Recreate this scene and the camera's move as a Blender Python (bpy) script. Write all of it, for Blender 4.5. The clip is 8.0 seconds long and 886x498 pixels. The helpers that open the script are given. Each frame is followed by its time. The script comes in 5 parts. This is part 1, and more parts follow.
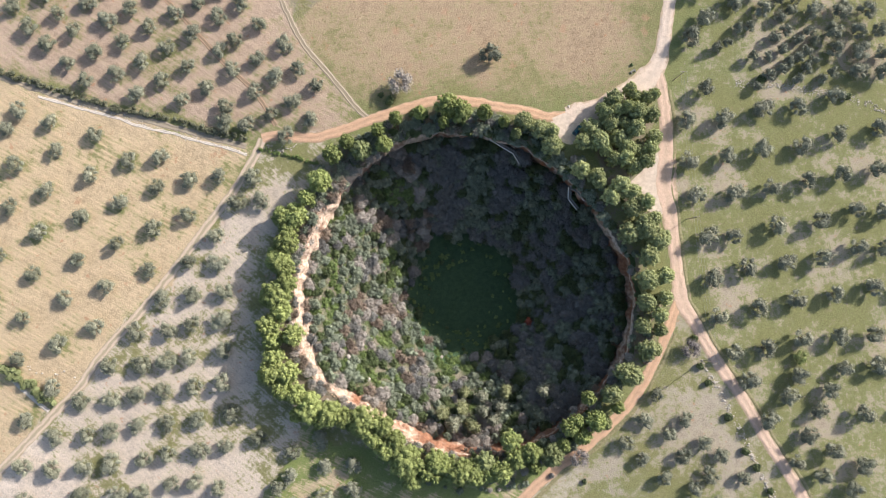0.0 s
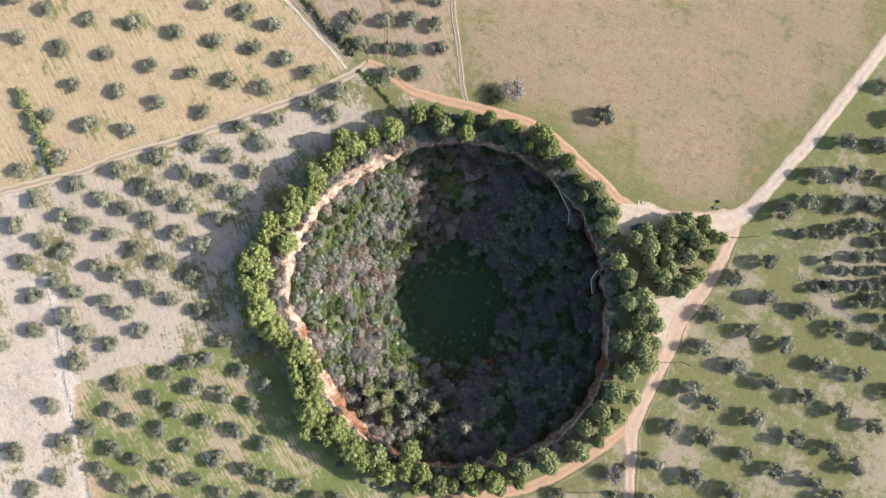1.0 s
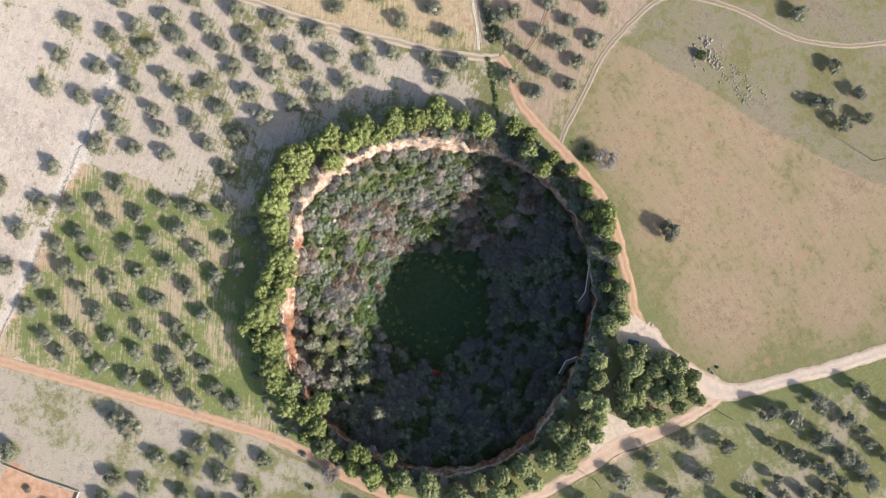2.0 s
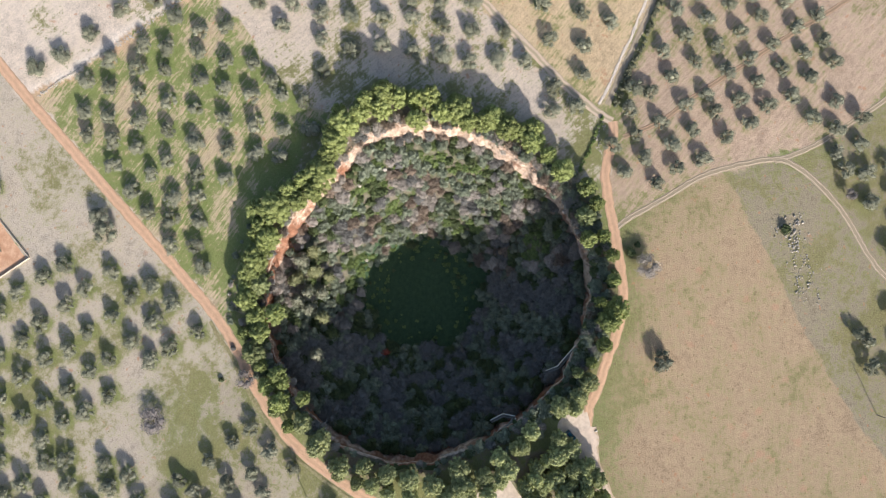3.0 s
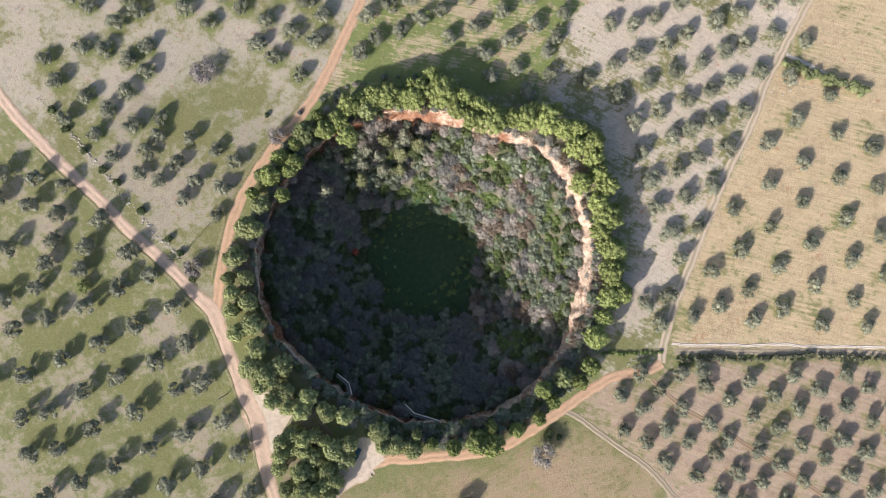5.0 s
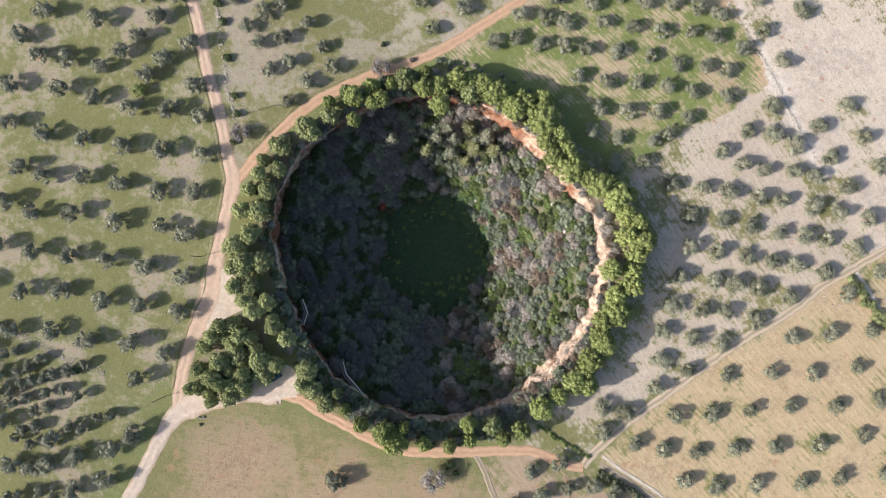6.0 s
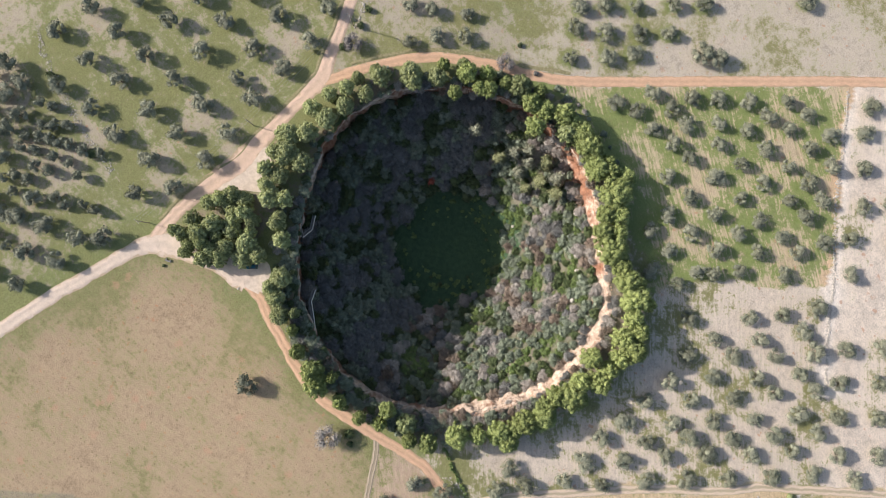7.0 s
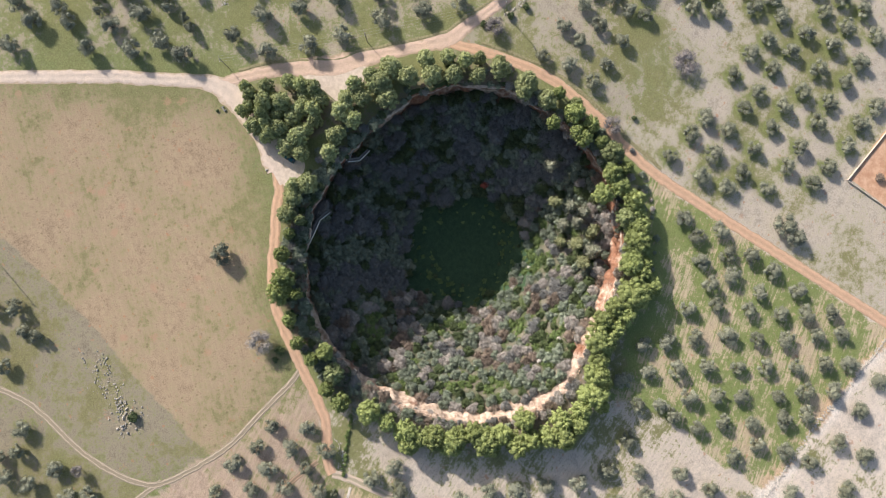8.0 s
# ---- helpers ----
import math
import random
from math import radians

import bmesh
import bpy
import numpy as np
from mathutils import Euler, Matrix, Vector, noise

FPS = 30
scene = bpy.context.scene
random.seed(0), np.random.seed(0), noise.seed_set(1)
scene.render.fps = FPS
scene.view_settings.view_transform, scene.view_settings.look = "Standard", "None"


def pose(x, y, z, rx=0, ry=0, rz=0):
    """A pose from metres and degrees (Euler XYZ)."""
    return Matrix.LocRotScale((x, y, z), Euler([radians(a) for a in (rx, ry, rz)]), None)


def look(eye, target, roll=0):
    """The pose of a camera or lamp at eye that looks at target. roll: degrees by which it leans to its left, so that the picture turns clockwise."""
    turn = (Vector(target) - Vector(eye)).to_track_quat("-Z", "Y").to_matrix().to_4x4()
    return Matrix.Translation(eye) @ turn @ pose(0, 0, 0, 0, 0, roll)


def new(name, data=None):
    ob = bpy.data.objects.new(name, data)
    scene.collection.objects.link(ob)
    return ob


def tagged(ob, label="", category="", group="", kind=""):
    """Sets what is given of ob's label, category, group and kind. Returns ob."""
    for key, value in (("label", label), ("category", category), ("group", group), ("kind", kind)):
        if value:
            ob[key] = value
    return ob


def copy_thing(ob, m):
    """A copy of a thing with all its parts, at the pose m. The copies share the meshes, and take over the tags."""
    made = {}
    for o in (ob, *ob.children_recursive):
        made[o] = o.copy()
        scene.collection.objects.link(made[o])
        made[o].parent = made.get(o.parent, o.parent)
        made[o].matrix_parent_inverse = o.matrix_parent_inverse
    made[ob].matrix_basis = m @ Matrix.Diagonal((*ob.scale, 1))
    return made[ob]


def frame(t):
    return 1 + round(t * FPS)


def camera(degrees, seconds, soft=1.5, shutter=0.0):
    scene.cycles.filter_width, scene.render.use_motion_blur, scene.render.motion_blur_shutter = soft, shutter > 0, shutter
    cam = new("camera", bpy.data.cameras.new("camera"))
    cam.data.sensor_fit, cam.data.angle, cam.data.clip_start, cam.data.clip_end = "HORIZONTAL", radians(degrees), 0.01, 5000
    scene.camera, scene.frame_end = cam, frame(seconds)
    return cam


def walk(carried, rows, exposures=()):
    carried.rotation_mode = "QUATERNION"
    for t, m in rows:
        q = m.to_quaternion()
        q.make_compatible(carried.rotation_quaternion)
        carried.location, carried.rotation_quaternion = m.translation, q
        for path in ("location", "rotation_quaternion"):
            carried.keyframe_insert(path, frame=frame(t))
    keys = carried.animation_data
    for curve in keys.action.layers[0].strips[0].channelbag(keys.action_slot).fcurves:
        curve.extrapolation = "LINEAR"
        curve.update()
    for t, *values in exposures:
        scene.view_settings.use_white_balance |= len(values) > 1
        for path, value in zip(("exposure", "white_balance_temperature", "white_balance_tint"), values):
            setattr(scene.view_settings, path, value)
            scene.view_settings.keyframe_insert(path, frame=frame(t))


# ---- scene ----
from math import cos, sin, pi, hypot, atan2, exp, tan, sqrt, degrees

cam = camera(74.0, 8.0, soft=1.0)
ROWS = [
    (0, -1.20, -0.22, 208.07, 1.681, -1.110, 0.18),
    (0.5, -1.44, -1.29, 207.85, 1.682, -0.906, 16.59),
    (1, -1.89, -2.34, 207.94, 1.588, -0.840, 33.27),
    (1.5, -2.13, -3.48, 208.17, 1.525, -0.759, 50.20),
    (1.7, -2.01, -3.93, 208.15, 1.532, -0.687, 56.97),
    (2.8, -0.25, -6.33, 208.09, 1.616, -0.236, 93.43),
    (3, 0.32, -6.79, 208.22, 1.715, -0.246, 99.99),
    (3.5, 1.88, -7.97, 208.68, 1.814, -0.353, 116.47),
    (4, 3.18, -8.67, 208.92, 1.708, -0.360, 132.93),
    (4.5, 4.97, -8.63, 209.03, 1.714, -0.361, 149.31),
    (4.7, 5.62, -8.29, 209.04, 1.742, -0.344, 155.90),
    (5.8, 8.47, -4.64, 208.66, 2.246, -0.540, 191.69),
    (6, 8.96, -3.91, 208.67, 2.275, -0.652, 198.27),
    (6.5, 9.87, -2.12, 208.82, 2.151, -0.887, 214.68),
    (7, 9.89, -0.81, 208.90, 1.906, -0.936, 231.01),
    (7.5, 8.85, 0.57, 208.91, 1.795, -0.928, 247.65),
    (8, 7.70, 2.06, 209.12, 1.604, -1.019, 263.95),
]
walk(cam, [(t, pose(x, y, z, rx, ry, rz)) for t, x, y, z, rx, ry, rz in ROWS],
     exposures=[(0.0, 0.43), (1.5, 0.32), (4.0, 0.27), (6.0, 0.24), (8.0, 0.26)])

# ---- light ----
SUN_TURN, SUN_RISE = 34.5, 25.6          # degrees from +x, and above the horizon
world = bpy.data.worlds.new("sky")
scene.world = world
world.use_nodes = True
sky = world.node_tree.nodes.new("ShaderNodeTexSky")
sky.sky_type, sky.sun_disc = "NISHITA", False
sky.sun_elevation, sky.sun_rotation = radians(SUN_RISE), radians(90 - SUN_TURN)
sky.dust_density, sky.air_density = 2.0, 1.0
world.node_tree.links.new(sky.outputs[0], world.node_tree.nodes["Background"].inputs[0])
world.node_tree.nodes["Background"].inputs[1].default_value = 0.13
lamp = bpy.data.lights.new("sun", "SUN")
lamp.energy, lamp.angle, lamp.color = 5.0, radians(0.6), (1.0, 0.935, 0.875)
sun_dir = Vector((cos(radians(SUN_TURN)) * cos(radians(SUN_RISE)), sin(radians(SUN_TURN)) * cos(radians(SUN_RISE)), sin(radians(SUN_RISE))))
new("sun", lamp).matrix_world = look(tuple(sun_dir * 400), (0, 0, 0))
scene.view_settings.exposure = 0.4

# ---- shape of the land ----
CX, CY = 10.2, -9.8                      # middle of the sinkhole
RIM = [60.0, 58.5, 56.7, 55.5, 54.9, 54.7, 54.9, 55.6, 56.0, 56.4, 57.2, 58.5, 59.0, 58.9, 58.9, 58.3, 57.9, 58.7,
       59.7, 60.4, 60.1, 59.6, 56.5, 54.6, 54.0, 54.4, 55.3, 56.0, 56.7, 57.5, 57.8, 57.7, 58.4, 59.0, 60.2, 60.6]
DEPTH = 38.0


def rim(angle):
    """Radius of the sinkhole's edge at an angle in degrees."""
    k = (angle % 360) / 10
    i = int(k)
    f = k - i
    f = f * f * (3 - 2 * f)
    return RIM[i % 36] * (1 - f) + RIM[(i + 1) % 36] * f


def land(x, y):
    return 0.3 * sin(x / 37 + 1) * cos(y / 43) + 0.15 * sin((x + y) / 29)


def fbm(x, y, z, octaves=4):
    return noise.fractal((x, y, z), 1.0, 2.0, octaves)


def wall_drop(angle):
    """Height of the sheer upper wall: low on the sunny scree side, high in the shade."""
    a = radians(angle)
    return 12.5 + 8.0 * cos(a - radians(30)) + 1.2 * sin(3 * a) + 2.5 * exp(-(((angle - 275 + 180) % 360 - 180) / 30) ** 2) + 5.0 * exp(-(((angle - 128 + 180) % 360 - 180) / 26) ** 2)


def undercut(angle):
    """How far the shaded wall's foot is hollowed out behind its edge."""
    away = abs((angle - 25 + 180) % 360 - 180)
    return 6.0 * max(0.0, cos(radians(min(90.0, away * 0.75)))) ** 0.7


def foot_share(angle):
    """Where the wall's foot lies, as a share of the edge's radius: the sunny south-west wall leans back."""
    return 0.96 + 0.035 * exp(-(((angle - 280 + 180) % 360 - 180) / 35) ** 2) - 0.03 * exp(-(((angle - 230) % 360 - 360 * ((angle - 230) % 360 > 180)) / 45) ** 2)


def bowl(x, y):
    """Height inside the sinkhole."""
    a = degrees(atan2(y - CY, x - CX))
    r, edge = hypot(x - CX, y - CY), rim(a)
    drop = wall_drop(a)
    foot, flat = foot_share(a) * edge + undercut(a), 18.0
    if r >= foot:
        return -drop
    k = max(0.0, (r - flat) / (foot - flat))
    return -drop - (DEPTH - drop) * (1 - k) ** 1.35 + 1.2 * fbm(x / 9, y / 9, 3) * min(1, 4 * k * (1 - k) + 0.15)


# ---- materials ----
def material(name):
    m = bpy.data.materials.new(name)
    m.use_nodes = True
    return m, m.node_tree, m.node_tree.nodes["Principled BSDF"]


def node(tree, kind, settings=(), **inputs):
    n = tree.nodes.new("ShaderNode" + kind)
    for key, value in dict(settings).items():
        setattr(n, key, value)
    for key, value in inputs.items():
        slot = n.inputs[int(key[1:]) if key[0] == "i" and key[1:].isdigit() else key.replace("_", " ")]
        if hasattr(value, "is_linked"):
            tree.links.new(value, slot)
        else:
            slot.default_value = value
    return n


def math_(tree, op, a, b=0.5, c=0.5, clamp=False):
    return node(tree, "Math", {"operation": op, "use_clamp": clamp}, i0=a, i1=b, i2=c).outputs[0]


def mixed(tree, factor, a, b, blend="MIX"):
    n = tree.nodes.new("ShaderNodeMix")
    n.data_type, n.blend_type = "RGBA", blend
    for slot, value in ((n.inputs[0], factor), (n.inputs[6], a), (n.inputs[7], b)):
        if hasattr(value, "is_linked"):
            tree.links.new(value, slot)
        else:
            slot.default_value = value if isinstance(value, float) else (*value, 1)
    return n.outputs[2]


def place(tree):
    return node(tree, "NewGeometry").outputs["Position"]


def grain(tree, scale, detail=4.0, rough=0.6, vector=None, distortion=0.0):
    return node(tree, "TexNoise", Vector=vector or place(tree), Scale=scale, Detail=detail, Roughness=rough, Distortion=distortion).outputs[0]


def steps(tree, value, low, high):
    return node(tree, "MapRange", {"interpolation_type": "SMOOTHSTEP"}, Value=value, From_Min=low, From_Max=high).outputs[0]


def relief(tree, shader, height, distance, strength=0.6):
    b = node(tree, "Bump", Strength=strength, Distance=distance, Height=height)
    tree.links.new(b.outputs[0], shader.inputs["Normal"])


def ground_material():
    m, t, s = material("field_ground")
    soil = node(t, "Attribute", {"attribute_name": "soil"}).outputs["Color"]
    cover = node(t, "Attribute", {"attribute_name": "cover"})
    split = node(t, "SeparateColor", Color=cover.outputs["Color"])
    grass, furrow, green = split.outputs[0], split.outputs[1], split.outputs[2]
    way = node(t, "Attribute", {"attribute_name": "plough"}).outputs["Vector"]
    p = place(t)
    broad, mid, fine = grain(t, 0.045, 5, 0.6), grain(t, 0.33, 6, 0.7), steps(t, grain(t, 1.9, 4, 0.75), 0.2, 0.8)
    broad = steps(t, broad, 0.25, 0.75)
    along = node(t, "VectorMath", {"operation": "DOT_PRODUCT"}, i0=p, i1=way).outputs["Value"]
    parts = node(t, "SeparateXYZ", Vector=way)
    cross = node(t, "CombineXYZ", X=math_(t, "MULTIPLY", parts.outputs[1], -1.0), Y=parts.outputs[0]).outputs[0]
    down = node(t, "VectorMath", {"operation": "DOT_PRODUCT"}, i0=p, i1=cross).outputs["Value"]
    streak = grain(t, 1.0, 4, 0.6, node(t, "CombineXYZ", X=math_(t, "MULTIPLY", along, 0.34), Y=math_(t, "MULTIPLY", down, 0.03)).outputs[0], 0.5)
    streak = math_(t, "MULTIPLY_ADD", streak, 4.0, -2.0)
    lines = math_(t, "SINE", math_(t, "ADD", along, math_(t, "MULTIPLY", grain(t, 0.035, 5, 0.6), 26.0)))
    worked = steps(t, grain(t, 0.22, 5, 0.7), 0.42, 0.66)
    lines = math_(t, "MULTIPLY", lines, math_(t, "MULTIPLY_ADD", worked, math_(t, "MULTIPLY", furrow, 0.7), 0.05))
    ridge = math_(t, "MULTIPLY", math_(t, "ADD", streak, lines), furrow)
    tone = math_(t, "ADD", math_(t, "MULTIPLY_ADD", broad, 0.35, 0.3), math_(t, "MULTIPLY", mid, 1.1))
    tone = math_(t, "ADD", tone, math_(t, "MULTIPLY_ADD", fine, 0.5, -0.2))
    tone = math_(t, "ADD", tone, math_(t, "MULTIPLY", ridge, 0.18))
    dirt = mixed(t, 1.0, soil, node(t, "CombineColor", Red=tone, Green=tone, Blue=tone).outputs[0], "MULTIPLY")
    red = math_(t, "MAXIMUM", steps(t, grain(t, 0.11, 5, 0.7), 0.62, 0.72), steps(t, grain(t, 0.4, 2, 0.5), 0.67, 0.72))
    dirt = mixed(t, math_(t, "MULTIPLY", red, 0.6), dirt, (0.46, 0.235, 0.14))
    stones = node(t, "TexVoronoi", Vector=p, Scale=1.6)
    pale = math_(t, "MULTIPLY", math_(t, "LESS_THAN", stones.outputs[0], 0.13), steps(t, mid, 0.52, 0.62))
    dirt = mixed(t, math_(t, "MULTIPLY", pale, 0.7), dirt, (0.55, 0.5, 0.43))
    blade = mixed(t, fine, (0.13, 0.14, 0.06), (0.3, 0.295, 0.145))
    blade = mixed(t, steps(t, math_(t, "ADD", broad, math_(t, "MULTIPLY_ADD", mid, 0.8, -0.4)), 0.35, 0.75), blade, mixed(t, fine, (0.165, 0.15, 0.07), (0.305, 0.28, 0.14)))
    blade = mixed(t, math_(t, "MULTIPLY", green, steps(t, mid, 0.22, 0.5), clamp=True), blade, mixed(t, fine, (0.135, 0.18, 0.055), (0.28, 0.335, 0.125)))
    level = math_(t, "ADD", math_(t, "MULTIPLY_ADD", mid, 1.7, -0.85), math_(t, "MULTIPLY_ADD", fine, 0.55, -0.27))
    level = math_(t, "ADD", level, math_(t, "MULTIPLY_ADD", broad, 0.8, -0.4))
    level = math_(t, "SUBTRACT", level, math_(t, "MULTIPLY", ridge, 0.34))
    patchy = cover.outputs["Alpha"]
    mask = steps(t, math_(t, "ADD", math_(t, "MULTIPLY", level, patchy), grass), 0.3, 0.7)
    colour = mixed(t, mask, dirt, blade)
    # bare reddish molehills in the even field
    hills = node(t, "TexVoronoi", Vector=p, Scale=0.11)
    near = math_(t, "ADD", hills.outputs[0], math_(t, "MULTIPLY_ADD", mid, 0.5, -0.25))
    near = math_(t, "ADD", near, math_(t, "MULTIPLY_ADD", fine, 0.16, -0.08))
    few = math_(t, "LESS_THAN", node(t, "SeparateColor", Color=hills.outputs["Color"]).outputs[0], 0.45)
    hill = math_(t, "SUBTRACT", 1.0, steps(t, near, 0.09, 0.2))
    hill = math_(t, "MULTIPLY", math_(t, "MULTIPLY", hill, few), math_(t, "LESS_THAN", patchy, 0.62))
    colour = mixed(t, math_(t, "MULTIPLY", hill, 0.5), colour, (0.47, 0.275, 0.185))
    # withered tufts in the even field
    tufts = node(t, "TexVoronoi", Vector=p, Scale=0.5)
    tuft = math_(t, "SUBTRACT", 1.0, steps(t, math_(t, "ADD", tufts.outputs[0], math_(t, "MULTIPLY_ADD", fine, 0.3, -0.15)), 0.1, 0.3))
    tuft = math_(t, "MULTIPLY", math_(t, "MULTIPLY", tuft, steps(t, mid, 0.4, 0.6)), math_(t, "LESS_THAN", patchy, 0.62))
    colour = mixed(t, math_(t, "MULTIPLY", tuft, 0.5), colour, (0.17, 0.135, 0.075))
    t.links.new(colour, s.inputs["Base Color"])
    s.inputs["Roughness"].default_value = 0.95
    s.inputs["Specular IOR Level"].default_value = 0.15
    relief(t, s, math_(t, "ADD", math_(t, "MULTIPLY", ridge, 0.35), math_(t, "ADD", math_(t, "MULTIPLY", fine, 0.6), mid)), 0.2, 0.6)
    return m


def road_material(name, lane, side, strip, ruts):
    """lane: the driven stone or dirt, side: its edges, strip: what grows between the wheels; ruts: how clearly two wheel lines show."""
    m, t, s = material(name)
    across = node(t, "SeparateXYZ", Vector=node(t, "UVMap").outputs[0]).outputs[0]
    across = math_(t, "ADD", across, math_(t, "MULTIPLY_ADD", grain(t, 0.3, 4, 0.6), 0.4, -0.2))
    off = math_(t, "ABSOLUTE", math_(t, "MULTIPLY_ADD", across, 2.0, -1.0))
    mid, fine = grain(t, 0.5, 5, 0.65), grain(t, 3.0, 4, 0.7)
    wheel = math_(t, "ABSOLUTE", math_(t, "SUBTRACT", off, 0.48))
    narrow = 0.6 if ruts > 0.85 else 1.0
    wheel = math_(t, "SUBTRACT", 1.0, steps(t, math_(t, "ADD", wheel, math_(t, "MULTIPLY_ADD", mid, 0.8, -0.4)), 0.08 * narrow, 0.4 * narrow))
    tone = math_(t, "ADD", math_(t, "MULTIPLY", mid, 0.6), math_(t, "MULTIPLY_ADD", fine, 0.4, 0.5))
    colour = mixed(t, math_(t, "MULTIPLY_ADD", wheel, ruts, 1.0 - ruts, clamp=True), strip, lane)
    edge = steps(t, math_(t, "ADD", off, math_(t, "MULTIPLY_ADD", mid, 1.2, -0.6)), 0.66, 0.98)
    colour = mixed(t, edge, colour, side)
    colour = mixed(t, 1.0, colour, node(t, "CombineColor", Red=tone, Green=tone, Blue=tone).outputs[0], "MULTIPLY")
    t.links.new(colour, s.inputs["Base Color"])
    s.inputs["Roughness"].default_value = 0.95
    s.inputs["Specular IOR Level"].default_value = 0.15
    relief(t, s, math_(t, "SUBTRACT", math_(t, "ADD", fine, mid), wheel), 0.08)
    return m


def leaf_material(name, dark, light, rough=0.6, tree_shift=0.25, shine=0.3):
    m, t, s = material(name)
    leaf = node(t, "NewGeometry").outputs["Random Per Island"]
    whole = node(t, "ObjectInfo").outputs["Random"]
    colour = mixed(t, leaf, dark, light)
    tone = math_(t, "ADD", math_(t, "MULTIPLY", whole, tree_shift), math_(t, "MULTIPLY_ADD", grain(t, 0.8, 3), 0.5, 0.75 - tree_shift / 2))
    colour = mixed(t, 1.0, colour, node(t, "CombineColor", Red=tone, Green=tone, Blue=tone).outputs[0], "MULTIPLY")
    t.links.new(colour, s.inputs["Base Color"])
    s.inputs["Roughness"].default_value = rough
    s.inputs["Specular IOR Level"].default_value = shine
    return m


def plain_material(name, a, b, scale=3.0, rough=0.8, metal=0.0, bump=0.02):
    m, t, s = material(name)
    t.links.new(mixed(t, steps(t, grain(t, scale, 6, 0.65), 0.3, 0.7), a, b), s.inputs["Base Color"])
    s.inputs["Roughness"].default_value, s.inputs["Metallic"].default_value = rough, metal
    if bump:
        relief(t, s, grain(t, scale * 4, 4), bump)
    return m


def bowl_material():
    m, t, s = material("sinkhole_rock")
    parts = node(t, "SeparateColor", Color=node(t, "Attribute", {"attribute_name": "kind"}).outputs["Color"])
    rock, meadow, red = parts.outputs[0], parts.outputs[1], parts.outputs[2]
    p = place(t)
    z = node(t, "SeparateXYZ", Vector=p).outputs[2]
    broad, mid, fine = grain(t, 0.12, 5), grain(t, 0.6, 6, 0.7), grain(t, 2.6, 5, 0.7)
    layer = math_(t, "SINE", math_(t, "MULTIPLY_ADD", z, 3.3, math_(t, "MULTIPLY", mid, 9.0)))
    run = grain(t, 1.0, 5, 0.7, node(t, "VectorMath", {"operation": "MULTIPLY"}, i0=p, i1=(0.9, 0.9, 0.14)).outputs[0])
    face = math_(t, "ADD", math_(t, "MULTIPLY", mid, 0.5), math_(t, "MULTIPLY", run, 0.5))
    stone = mixed(t, steps(t, face, 0.34, 0.6), (0.36, 0.24, 0.17), (0.76, 0.6, 0.48))
    clay = mixed(t, steps(t, face, 0.34, 0.64), (0.2, 0.085, 0.05), (0.44, 0.23, 0.145))
    stone = mixed(t, steps(t, math_(t, "ADD", math_(t, "MULTIPLY_ADD", broad, 1.6, -0.8), red), 0.3, 0.6), stone, clay)
    stone = mixed(t, math_(t, "MULTIPLY", steps(t, layer, 0.2, 0.9), 0.25), stone, (0.24, 0.14, 0.1))
    scree = mixed(t, mid, (0.15, 0.135, 0.1), (0.3, 0.265, 0.2))
    scree = mixed(t, steps(t, math_(t, "ADD", broad, math_(t, "MULTIPLY_ADD", fine, 0.5, -0.25)), 0.4, 0.6), scree, mixed(t, fine, (0.05, 0.07, 0.03), (0.12, 0.15, 0.06)))
    lawn = mixed(t, steps(t, math_(t, "ADD", math_(t, "MULTIPLY", fine, 0.5), math_(t, "MULTIPLY", mid, 0.5)), 0.35, 0.65), (0.04, 0.075, 0.04), (0.085, 0.14, 0.07))
    colour = mixed(t, steps(t, math_(t, "ADD", meadow, math_(t, "MULTIPLY_ADD", mid, 0.6, -0.3)), 0.35, 0.65), scree, lawn)
    colour = mixed(t, steps(t, math_(t, "ADD", rock, math_(t, "MULTIPLY_ADD", mid, 0.5, -0.25)), 0.35, 0.6), colour, stone)
    t.links.new(colour, s.inputs["Base Color"])
    s.inputs["Roughness"].default_value = 0.95
    s.inputs["Specular IOR Level"].default_value = 0.15
    relief(t, s, math_(t, "ADD", fine, math_(t, "MULTIPLY", mid, 2.0)), 0.35, 0.8)
    return m


GROUND = ground_material()
WHITE_ROAD = road_material("pale_gravel_road", (0.68, 0.55, 0.45), (0.5, 0.38, 0.27), (0.6, 0.49, 0.4), 0.5)
DIRT_ROAD = road_material("orange_dirt_road", (0.62, 0.4, 0.27), (0.4, 0.29, 0.19), (0.5, 0.33, 0.22), 0.6)
RUT_TRACK = road_material("two_rut_track", (0.52, 0.42, 0.32), (0.36, 0.295, 0.215), (0.31, 0.255, 0.18), 0.9)
FAINT_TRACK = road_material("faint_wheel_lines", (0.5, 0.34, 0.24), (0.3, 0.22, 0.15), (0.3, 0.22, 0.15), 1.0)
ROCK = bowl_material()
OLIVE_LEAF = leaf_material("olive_leaf", (0.15, 0.155, 0.108), (0.28, 0.285, 0.205), 0.6, 0.3, 0.2)
OLIVE_PALE = leaf_material("pale_olive_leaf", (0.185, 0.188, 0.135), (0.33, 0.333, 0.245), 0.6, 0.3, 0.2)
PINE_LEAF = leaf_material("pine_needles", (0.182, 0.216, 0.075), (0.325, 0.365, 0.145), 0.7, 0.4, 0.12)
PINE_DARK = leaf_material("deep_pine_needles", (0.165, 0.19, 0.085), (0.3, 0.33, 0.16), 0.7, 0.45, 0.12)
